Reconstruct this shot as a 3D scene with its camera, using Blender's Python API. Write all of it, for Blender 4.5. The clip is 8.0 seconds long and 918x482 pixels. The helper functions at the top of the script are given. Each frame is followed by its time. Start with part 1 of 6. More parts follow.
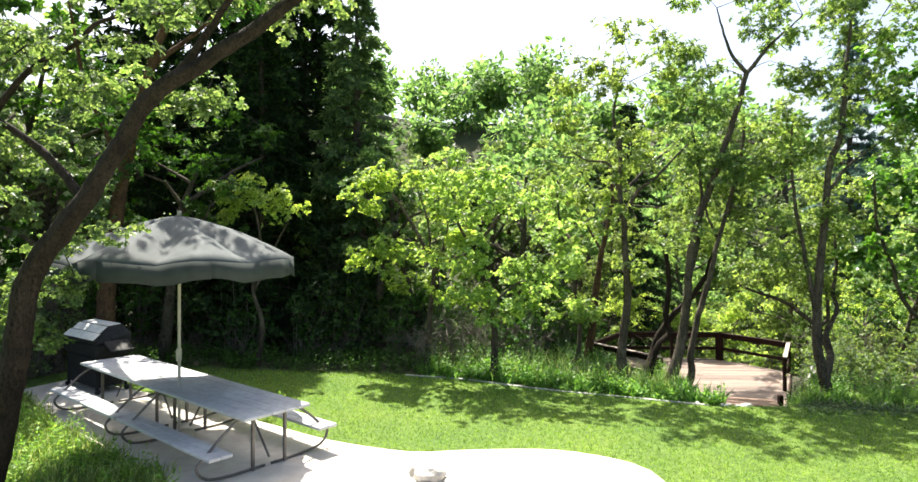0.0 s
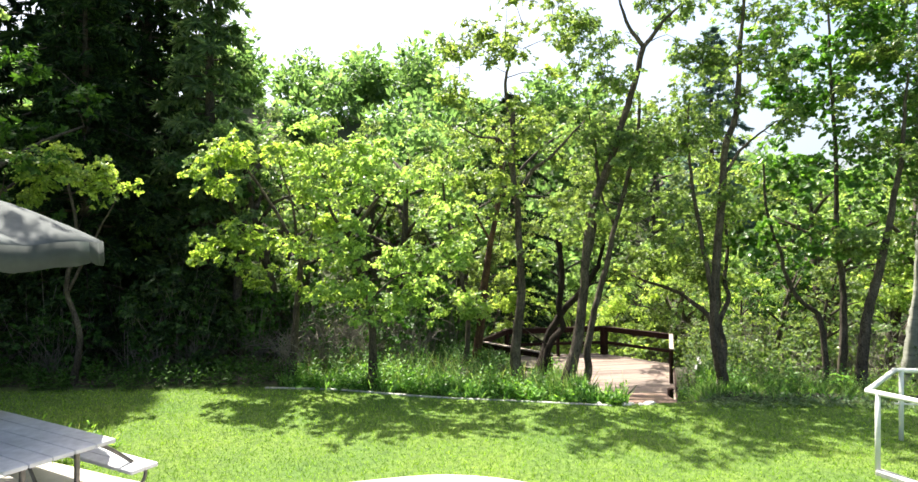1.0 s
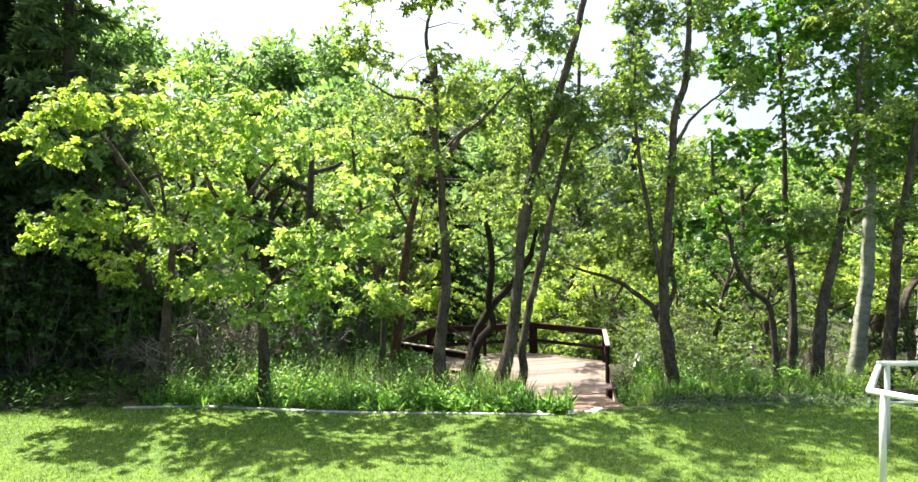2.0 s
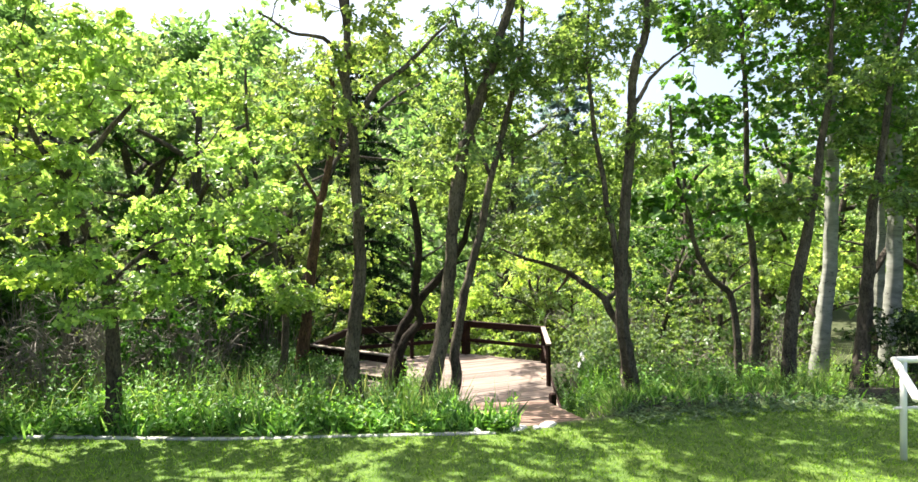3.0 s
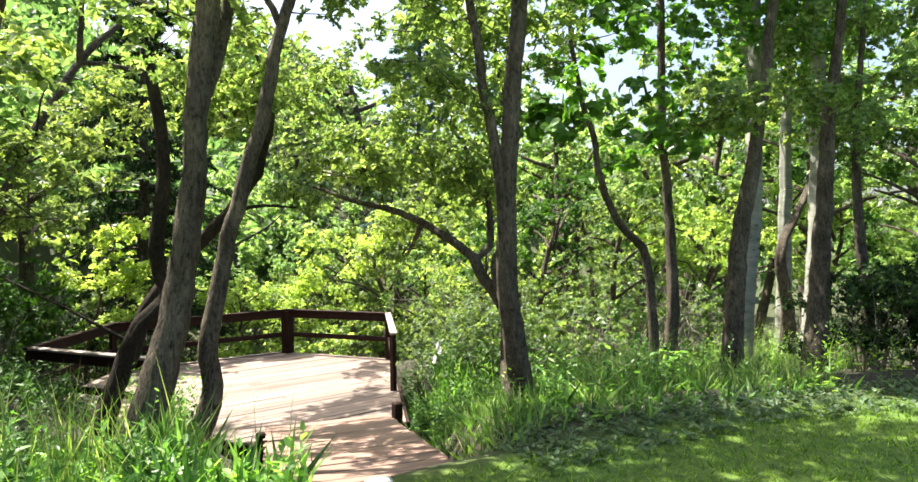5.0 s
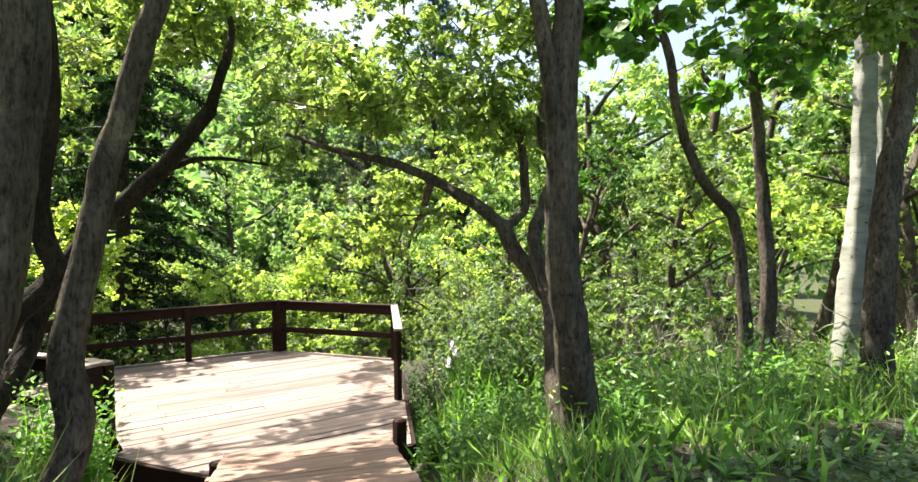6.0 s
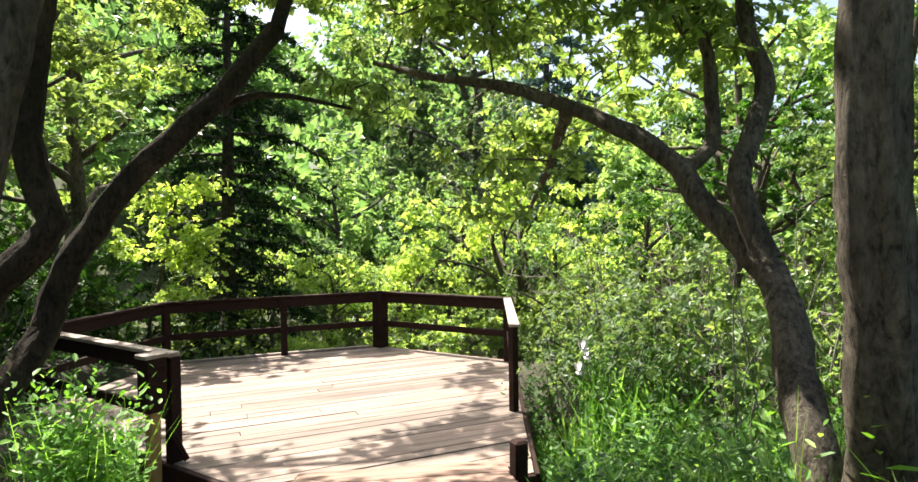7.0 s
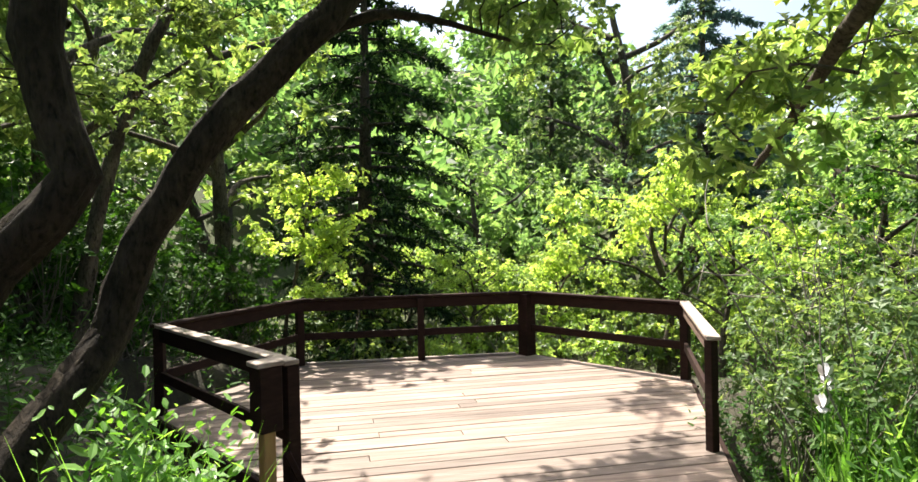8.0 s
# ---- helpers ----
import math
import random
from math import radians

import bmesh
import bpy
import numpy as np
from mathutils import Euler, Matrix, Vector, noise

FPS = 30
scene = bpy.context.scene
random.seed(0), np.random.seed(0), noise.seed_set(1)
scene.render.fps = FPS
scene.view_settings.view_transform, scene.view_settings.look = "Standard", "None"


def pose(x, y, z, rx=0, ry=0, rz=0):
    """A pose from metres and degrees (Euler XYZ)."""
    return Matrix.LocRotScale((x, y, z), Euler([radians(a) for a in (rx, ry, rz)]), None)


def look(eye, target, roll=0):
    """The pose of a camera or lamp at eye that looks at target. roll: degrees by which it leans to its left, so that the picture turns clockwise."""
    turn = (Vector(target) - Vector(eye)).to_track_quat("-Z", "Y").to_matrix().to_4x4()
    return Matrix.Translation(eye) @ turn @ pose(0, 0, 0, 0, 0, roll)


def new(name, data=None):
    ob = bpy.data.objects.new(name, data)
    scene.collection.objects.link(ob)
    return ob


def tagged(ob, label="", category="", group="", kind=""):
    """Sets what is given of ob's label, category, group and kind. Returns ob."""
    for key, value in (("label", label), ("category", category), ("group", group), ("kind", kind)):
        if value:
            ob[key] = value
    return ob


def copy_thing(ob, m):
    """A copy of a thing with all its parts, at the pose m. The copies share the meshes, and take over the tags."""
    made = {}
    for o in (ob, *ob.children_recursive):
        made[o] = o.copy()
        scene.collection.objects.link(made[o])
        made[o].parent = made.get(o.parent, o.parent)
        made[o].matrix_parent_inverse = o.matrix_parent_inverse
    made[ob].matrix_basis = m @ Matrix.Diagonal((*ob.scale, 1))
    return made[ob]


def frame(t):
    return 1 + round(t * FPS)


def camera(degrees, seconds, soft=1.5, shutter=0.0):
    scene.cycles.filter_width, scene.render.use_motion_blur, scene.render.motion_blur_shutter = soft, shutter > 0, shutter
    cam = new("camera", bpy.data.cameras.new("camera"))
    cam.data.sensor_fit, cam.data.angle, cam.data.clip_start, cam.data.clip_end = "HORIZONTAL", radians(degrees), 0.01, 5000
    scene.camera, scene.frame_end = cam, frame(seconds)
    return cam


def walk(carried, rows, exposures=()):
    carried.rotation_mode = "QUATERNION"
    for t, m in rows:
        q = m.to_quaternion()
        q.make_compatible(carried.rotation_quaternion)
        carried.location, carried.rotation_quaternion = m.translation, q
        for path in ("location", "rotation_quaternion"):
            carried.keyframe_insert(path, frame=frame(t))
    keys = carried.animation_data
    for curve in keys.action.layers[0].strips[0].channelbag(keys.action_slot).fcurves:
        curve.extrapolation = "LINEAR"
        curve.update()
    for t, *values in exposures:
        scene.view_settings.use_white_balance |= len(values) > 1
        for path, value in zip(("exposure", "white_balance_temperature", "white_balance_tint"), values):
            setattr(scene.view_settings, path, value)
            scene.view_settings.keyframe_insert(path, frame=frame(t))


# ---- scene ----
cam = camera(73.5, 8.0)
PATH = [
    (0, (1.266, 0.124, 4.171), (0.995, 2.106, 4.16), 0.2),
    (0.5, (1.151, 0.989, 4.032), (1.09, 2.988, 4.025), 0.1),
    (1, (1.142, 1.87, 3.878), (1.264, 3.866, 3.872), 0.0),
    (1.5, (1.239, 2.818, 3.721), (1.5, 4.801, 3.712), -0.1),
    (1.7, (1.297, 3.185, 3.663), (1.603, 5.162, 3.655), -0.2),
    (2.8, (1.793, 5.187, 3.285), (2.343, 7.11, 3.285), -0.1),
    (3, (1.909, 5.549, 3.237), (2.502, 7.459, 3.235), -0.2),
    (3.5, (2.31, 6.445, 3.059), (3.049, 8.304, 3.057), -0.2),
    (4, (2.703, 7.263, 2.874), (3.605, 9.048, 2.871), -0.2),
    (4.5, (3.154, 8.063, 2.644), (4.143, 9.803, 2.641), -0.2),
    (4.7, (3.336, 8.364, 2.567), (4.342, 10.092, 2.564), -0.2),
    (5.8, (4.449, 10.24, 2.25), (5.488, 11.949, 2.227), -0.0),
    (6, (4.569, 10.52, 2.195), (5.55, 12.263, 2.171), -0.1),
    (6.5, (4.896, 11.212, 2.052), (5.719, 13.034, 2.029), -0.1),
    (7, (5.087, 11.917, 1.91), (5.749, 13.804, 1.889), -0.1),
    (7.5, (5.177, 12.616, 1.847), (5.606, 14.569, 1.829), -0.1),
    (8, (5.183, 13.228, 1.772), (5.422, 15.214, 1.757), -0.3),
]
walk(cam, [(t, look(eye, target, roll)) for t, eye, target, roll in PATH], [(0.0, 1.66), (1.5, 1.82), (3.0, 1.88), (4.5, 1.99), (6.0, 1.97), (8.0, 1.75)])


# ---- world, sun, exposure ----
SUN_FROM = Vector((-0.27, 0.49, 1.0)).normalized()
world = bpy.data.worlds.new("sky")
scene.world = world
world.use_nodes = True
wn = world.node_tree
wn.nodes.clear()
sky = wn.nodes.new("ShaderNodeTexSky")
sky.sky_type = "NISHITA"
sky.sun_disc = False
sky.sun_elevation = math.asin(SUN_FROM.z)
sky.sun_rotation = math.atan2(SUN_FROM.x, SUN_FROM.y)
sky.air_density, sky.dust_density, sky.ozone_density = 1.0, 5.0, 1.0
back = wn.nodes.new("ShaderNodeBackground")
back.inputs["Strength"].default_value = 0.095
wout = wn.nodes.new("ShaderNodeOutputWorld")
wn.links.new(sky.outputs[0], back.inputs[0])
wn.links.new(back.outputs[0], wout.inputs[0])
sun = new("sun", bpy.data.lights.new("sun", "SUN"))
sun.data.energy, sun.data.angle, sun.data.color = 5.0, radians(0.6), (1.0, 0.94, 0.82)
sun.matrix_world = look(SUN_FROM * 60, (0, 0, 0))


# ---- materials ----
def node_material(name):
    m = bpy.data.materials.new(name)
    m.use_nodes = True
    nt = m.node_tree
    bsdf = nt.nodes["Principled BSDF"]
    return m, nt, bsdf


def add(nt, kind, **values):
    n = nt.nodes.new(kind)
    for key, value in values.items():
        n.inputs[key.replace("_", " ")].default_value = value
    return n


def ramp(nt, source, stops):
    r = nt.nodes.new("ShaderNodeValToRGB")
    while len(r.color_ramp.elements) < len(stops):
        r.color_ramp.elements.new(0.5)
    for e, (p, c) in zip(r.color_ramp.elements, stops):
        e.position, e.color = p, (*c, 1)
    nt.links.new(source, r.inputs[0])
    return r.outputs[0]


def world_coords(nt, scale=(1, 1, 1)):
    ge = nt.nodes.new("ShaderNodeNewGeometry")
    mp = nt.nodes.new("ShaderNodeMapping")
    mp.inputs["Scale"].default_value = scale
    nt.links.new(ge.outputs["Position"], mp.inputs[0])
    return mp.outputs[0]


def noise_tex(nt, vec, scale, detail=4, rough=0.6, distort=0.0):
    n = add(nt, "ShaderNodeTexNoise", Scale=scale, Detail=detail, Roughness=rough, Distortion=distort)
    nt.links.new(vec, n.inputs["Vector"])
    return n.outputs[0]


def mix(nt, a, b, factor, how="MIX"):
    n = nt.nodes.new("ShaderNodeMix")
    n.data_type, n.blend_type = "RGBA", how
    for s, v in ((n.inputs[0], factor), (n.inputs[6], a), (n.inputs[7], b)):
        if hasattr(v, "is_linked"):
            nt.links.new(v, s)
        else:
            s.default_value = v if not isinstance(v, tuple) else (*v, 1)
    return n.outputs[2]


def bump(nt, bsdf, height, strength, distance):
    b = add(nt, "ShaderNodeBump", Strength=strength, Distance=distance)
    nt.links.new(height, b.inputs["Height"])
    nt.links.new(b.outputs[0], bsdf.inputs["Normal"])


def surface(name, stops, scale=4, rough=0.7, bumps=(30, 0.3, 0.01), stain=0.25, stretch=(1, 1, 1), metal=0.0, detail=6, per_piece=0.0, spec=0.5):
    """A procedural surface: a two-scale tone, stains, grain relief."""
    m, nt, bsdf = node_material(name)
    vec = world_coords(nt, stretch)
    tone = ramp(nt, noise_tex(nt, vec, scale, detail), stops)
    big = ramp(nt, noise_tex(nt, vec, scale * 0.13, 3, 0.5), [(0.3, (1 - stain,) * 3), (0.7, (1 + stain * 0.3,) * 3)])
    tone = mix(nt, tone, big, 1.0, "MULTIPLY")
    if per_piece:
        oi = nt.nodes.new("ShaderNodeObjectInfo")
        shade = ramp(nt, oi.outputs["Random"], [(0, (1 - per_piece,) * 3), (1, (1 + per_piece * 0.6, 1 + per_piece * 0.5, 1 + per_piece * 0.4))])
        tone = mix(nt, tone, shade, 1.0, "MULTIPLY")
    nt.links.new(tone, bsdf.inputs["Base Color"])
    bsdf.inputs["Roughness"].default_value = rough
    bsdf.inputs["Metallic"].default_value = metal
    bsdf.inputs["Specular IOR Level"].default_value = spec
    bump(nt, bsdf, noise_tex(nt, vec, bumps[0], 6), bumps[1], bumps[2])
    return m


def leaf_material(name, stops, through_color, share=0.45, rough=0.45, spec=0.35, mottle=0.0, grain=7.0):
    """Leaves: each one its own green, light passing through the blade."""
    m, nt, bsdf = node_material(name)
    ge = nt.nodes.new("ShaderNodeNewGeometry")
    tone = ramp(nt, ge.outputs["Random Per Island"], stops)
    patch = ramp(nt, noise_tex(nt, world_coords(nt), 0.55, 3), [(0.3, (0.78, 0.84, 0.85)), (0.7, (1.1, 1.1, 0.95))])
    tone = mix(nt, tone, patch, 1.0, "MULTIPLY")
    if mottle:
        tufts = ramp(nt, noise_tex(nt, world_coords(nt), grain, 4, 0.7), [(0.36, (1 - mottle,) * 3), (0.64, (1 + mottle,) * 3)])
        tone = mix(nt, tone, tufts, 1.0, "MULTIPLY")
    oi = nt.nodes.new("ShaderNodeObjectInfo")
    own = ramp(nt, oi.outputs["Random"], [(0, (0.82, 0.9, 1.05)), (0.5, (1, 1, 1)), (1, (1.1, 1.06, 0.95))])
    tone = mix(nt, tone, own, 0.8, "MULTIPLY")
    nt.links.new(tone, bsdf.inputs["Base Color"])
    bsdf.inputs["Roughness"].default_value = rough
    bsdf.inputs["Specular IOR Level"].default_value = spec
    tr = nt.nodes.new("ShaderNodeBsdfTranslucent")
    nt.links.new(mix(nt, tone, through_color, 1.0, "MULTIPLY"), tr.inputs[0])
    mx = nt.nodes.new("ShaderNodeMixShader")
    mx.inputs[0].default_value = share
    out = nt.nodes["Material Output"]
    nt.links.new(bsdf.outputs[0], mx.inputs[1])
    nt.links.new(tr.outputs[0], mx.inputs[2])
    nt.links.new(mx.outputs[0], out.inputs[0])
    return m


def bark_material(name, dark, light, scale=9, depth=0.035):
    """Rough furrowed bark: long ridges, plates across them, pale lichen."""
    m, nt, bsdf = node_material(name)
    furrow = noise_tex(nt, world_coords(nt, (1, 1, 0.24)), scale * 4.5, 7, 0.66, 0.9)
    plates = noise_tex(nt, world_coords(nt, (1, 1, 0.6)), scale * 5.0, 6, 0.65)
    relief = mix(nt, furrow, plates, 0.45)
    crack = ramp(nt, relief, [(0.38, (0.16,) * 3), (0.5, (0.75,) * 3), (0.66, (1.25,) * 3)])
    tone = ramp(nt, noise_tex(nt, world_coords(nt, (1, 1, 0.5)), scale * 0.5, 6, 0.7), [(0.3, dark), (0.7, light)])
    lichen = ramp(nt, noise_tex(nt, world_coords(nt), 3.1, 5), [(0.54, (1, 1, 1)), (0.70, (1.7, 1.75, 1.6))])
    tone = mix(nt, mix(nt, tone, crack, 1.0, "MULTIPLY"), lichen, 0.8, "MULTIPLY")
    nt.links.new(tone, bsdf.inputs["Base Color"])
    bsdf.inputs["Roughness"].default_value = 0.9
    bsdf.inputs["Specular IOR Level"].default_value = 0.2
    bump(nt, bsdf, relief, 1.0, depth)
    return m


def aspen_material():
    m, nt, bsdf = node_material("aspen_bark")
    vec = world_coords(nt, (1, 1, 3.5))
    tone = ramp(nt, noise_tex(nt, vec, 3.0, 6), [(0.3, (0.13, 0.135, 0.11)), (0.55, (0.25, 0.255, 0.215)), (0.8, (0.36, 0.36, 0.32))])
    scars = ramp(nt, noise_tex(nt, world_coords(nt, (1.6, 1.6, 4)), 2.3, 5, 0.65, 1.6), [(0.60, (1, 1, 1)), (0.66, (0.18, 0.17, 0.15))])
    nt.links.new(mix(nt, tone, scars, 0.9, "MULTIPLY"), bsdf.inputs["Base Color"])
    bsdf.inputs["Roughness"].default_value = 0.75
    bump(nt, bsdf, noise_tex(nt, vec, 20, 5), 0.3, 0.01)
    return m


OAK_LEAF = leaf_material("oak_leaf", [(0, (0.058, 0.112, 0.030)), (0.55, (0.135, 0.222, 0.060)), (1, (0.25, 0.355, 0.12))], (2.05, 1.75, 1.1), 0.58, 0.38, 0.6)
BRIGHT_LEAF = leaf_material("bright_leaf", [(0, (0.10, 0.19, 0.04)), (0.5, (0.19, 0.31, 0.065)), (1, (0.30, 0.42, 0.12))], (2.05, 1.75, 1.1), 0.6, 0.4, 0.5)
ASPEN_LEAF = leaf_material("aspen_leaf", [(0, (0.045, 0.11, 0.02)), (0.6, (0.080, 0.19, 0.033)), (1, (0.15, 0.29, 0.07))], (1.75, 1.75, 0.75), 0.45, 0.32, 0.5)
# leaf green darkened for shaded plants: the shade is put into the colour
SHADED_LEAF = leaf_material("shaded_leaf", [(0, (0.024, 0.058, 0.011)), (0.6, (0.046, 0.108, 0.02)), (1, (0.088, 0.17, 0.038))], (1.4, 1.6, 0.7), 0.33, 0.5, 0.15)
GREY_LEAF = leaf_material("grey_leaf", [(0, (0.08, 0.125, 0.055)), (0.6, (0.15, 0.21, 0.095)), (1, (0.24, 0.31, 0.16))], (1.6, 1.55, 1.0), 0.5)
PALE_LEAF = leaf_material("pale_leaf", [(0, (0.075, 0.150, 0.045)), (0.55, (0.160, 0.274, 0.09)), (1, (0.28, 0.43, 0.18))], (2.0, 1.75, 1.2), 0.6, 0.4, 0.5)
HEDGE_LEAF = leaf_material("hedge_leaf", [(0, (0.11, 0.195, 0.045)), (0.5, (0.24, 0.37, 0.095)), (1, (0.39, 0.52, 0.18))], (2.1, 1.8, 1.15), 0.62, 0.4, 0.5)
MID_LEAF = leaf_material("ravine_leaf", [(0, (0.055, 0.10, 0.035)), (0.6, (0.115, 0.19, 0.065)), (1, (0.21, 0.29, 0.11))], (1.9, 1.65, 1.0), 0.55, 0.45, 0.4)
# near-black needles: deep shade on spruces and brush is put into the colour
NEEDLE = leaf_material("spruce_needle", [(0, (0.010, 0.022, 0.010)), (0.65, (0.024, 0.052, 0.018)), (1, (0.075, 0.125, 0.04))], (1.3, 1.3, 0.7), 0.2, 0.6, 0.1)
BLUE_NEEDLE = leaf_material("blue_needle", [(0, (0.08, 0.13, 0.11)), (0.6, (0.15, 0.22, 0.18)), (1, (0.26, 0.34, 0.29))], (1.4, 1.45, 1.2), 0.4)
PINE_NEEDLE = leaf_material("pine_needle", [(0, (0.055, 0.10, 0.045)), (0.6, (0.11, 0.18, 0.08)), (1, (0.20, 0.28, 0.13))], (1.5, 1.55, 1.0), 0.4)
FAR_LEAF = leaf_material("far_leaf", [(0, (0.06, 0.115, 0.045)), (0.55, (0.12, 0.205, 0.08)), (1, (0.20, 0.30, 0.12))], (1.6, 1.65, 1.1), 0.6)
GRASS = leaf_material("lawn_grass", [(0, (0.052, 0.11, 0.014)), (0.6, (0.160, 0.285, 0.034)), (1, (0.335, 0.49, 0.095))], (1.6, 1.65, 0.5), 0.4, 0.5, 0.2, 0.3, 8.0)
LUSH = leaf_material("lush_leaf", [(0, (0.070, 0.162, 0.025)), (0.6, (0.170, 0.345, 0.055)), (1, (0.32, 0.50, 0.13))], (1.7, 1.6, 0.75), 0.5, 0.45, 0.4)
WEED = leaf_material("weed_leaf", [(0, (0.042, 0.105, 0.021)), (0.6, (0.115, 0.25, 0.050)), (1, (0.28, 0.44, 0.130))], (1.5, 1.55, 0.8), 0.4, 0.45, 0.35, 0.35, 5.0)
STRAW = leaf_material("seed_grass", [(0, (0.084, 0.140, 0.035)), (0.6, (0.200, 0.304, 0.080)), (1, (0.46, 0.49, 0.23))], (1.4, 1.4, 0.9), 0.4, 0.45, 0.35, 0.3, 4.0)
OAK_BARK = bark_material("oak_bark", (0.042, 0.034, 0.026), (0.165, 0.138, 0.108))
# oak bark darkened for trunks in shade; the shade is in the colour
SHADED_BARK = bark_material("shaded_bark", (0.013, 0.0095, 0.0075), (0.055, 0.042, 0.031))
RED_BARK = bark_material("ruddy_bark", (0.06, 0.034, 0.022), (0.19, 0.11, 0.07))
ASPEN_BARK = aspen_material()
TWIG = surface("dead_twig", [(0.3, (0.10, 0.085, 0.07)), (0.7, (0.27, 0.245, 0.21))], 9, 0.9)
DECK_WOOD = surface("weathered_redwood", [(0.25, (0.155, 0.104, 0.082)), (0.55, (0.26, 0.197, 0.166)), (0.8, (0.35, 0.285, 0.245))], 3.0, 0.72, (40, 0.35, 0.006), 0.32, (0.5, 6, 6), per_piece=0.34)
RAMP_WOOD = surface("ramp_redwood", [(0.25, (0.19, 0.105, 0.078)), (0.55, (0.28, 0.18, 0.138)), (0.8, (0.35, 0.25, 0.20))], 3.0, 0.75, (40, 0.35, 0.006), 0.3, (0.6, 6, 6), per_piece=0.2)
RAIL_WOOD = surface("stained_rail", [(0.25, (0.014, 0.006, 0.005)), (0.6, (0.028, 0.013, 0.010)), (0.85, (0.055, 0.03, 0.024))], 5.0, 0.75, (45, 0.3, 0.005), 0.3, (2, 2, 8), spec=0.15)
CAP_WOOD = surface("weathered_cap", [(0.25, (0.20, 0.14, 0.11)), (0.6, (0.38, 0.31, 0.27)), (0.85, (0.50, 0.45, 0.41))], 5.0, 0.6, (45, 0.3, 0.005), 0.3, (2, 2, 8))
# weathered rail wood, lightened in colour for the rail face towards the sun
WORN_LIT_WOOD = surface("worn_lit_rail", [(0.25, (0.07, 0.038, 0.028)), (0.6, (0.15, 0.09, 0.07)), (0.85, (0.26, 0.18, 0.15))], 5.0, 0.75, (45, 0.3, 0.005), 0.3, (2, 2, 8))
NEW_WOOD = surface("raw_timber", [(0.25, (0.36, 0.20, 0.07)), (0.7, (0.52, 0.33, 0.13))], 5.0, 0.65, (45, 0.25, 0.004), 0.2, (6, 6, 1))
CONCRETE = surface("pale_concrete", [(0.3, (0.50, 0.46, 0.40)), (0.6, (0.60, 0.56, 0.50)), (0.8, (0.68, 0.645, 0.58))], 5.0, 0.85, (60, 0.35, 0.006), 0.18)
KERB = surface("mow_strip", [(0.3, (0.34, 0.33, 0.31)), (0.7, (0.52, 0.51, 0.48))], 7.0, 0.85, (50, 0.4, 0.008), 0.35)
STONE = surface("pale_stone", [(0.3, (0.36, 0.34, 0.31)), (0.7, (0.58, 0.56, 0.52))], 6.0, 0.85, (25, 0.6, 0.02), 0.3)
TABLE_TOP = surface("weathered_paint", [(0.3, (0.40, 0.41, 0.43)), (0.6, (0.53, 0.54, 0.56)), (0.8, (0.60, 0.60, 0.62))], 6.0, 0.55, (30, 0.2, 0.004), 0.25, (1.5, 1.5, 4))
STEEL = surface("dull_steel", [(0.3, (0.10, 0.095, 0.09)), (0.7, (0.22, 0.2, 0.185))], 9.0, 0.5, (60, 0.2, 0.003), 0.3, metal=0.6)
POLE = surface("pale_pole", [(0.3, (0.42, 0.39, 0.33)), (0.7, (0.55, 0.52, 0.45))], 6.0, 0.45, (60, 0.1, 0.002), 0.2)
VALANCE = surface("green_valance", [(0.3, (0.018, 0.027, 0.025)), (0.7, (0.035, 0.047, 0.044))], 5.0, 0.85, (180, 0.25, 0.002), 0.2)
CANVAS = surface("umbrella_canvas", [(0.3, (0.046, 0.058, 0.060)), (0.7, (0.085, 0.10, 0.102))], 5.0, 0.85, (180, 0.25, 0.002), 0.2)
PIPE = surface("white_pipe", [(0.3, (0.66, 0.66, 0.63)), (0.7, (0.78, 0.78, 0.75))], 6.0, 0.4, (50, 0.15, 0.003), 0.2)
BLACK = surface("black_enamel", [(0.3, (0.012, 0.012, 0.012)), (0.7, (0.026, 0.026, 0.028))], 9.0, 0.6, (60, 0.15, 0.002), 0.2, spec=0.2)
LID = surface("pale_lid", [(0.3, (0.62, 0.61, 0.59)), (0.7, (0.76, 0.75, 0.73))], 9.0, 0.45, (60, 0.15, 0.002), 0.2)
PETAL = surface("white_petal", [(0.3, (0.68, 0.66, 0.68)), (0.7, (0.82, 0.8, 0.82))], 9.0, 0.6, (60, 0.15, 0.002), 0.1)


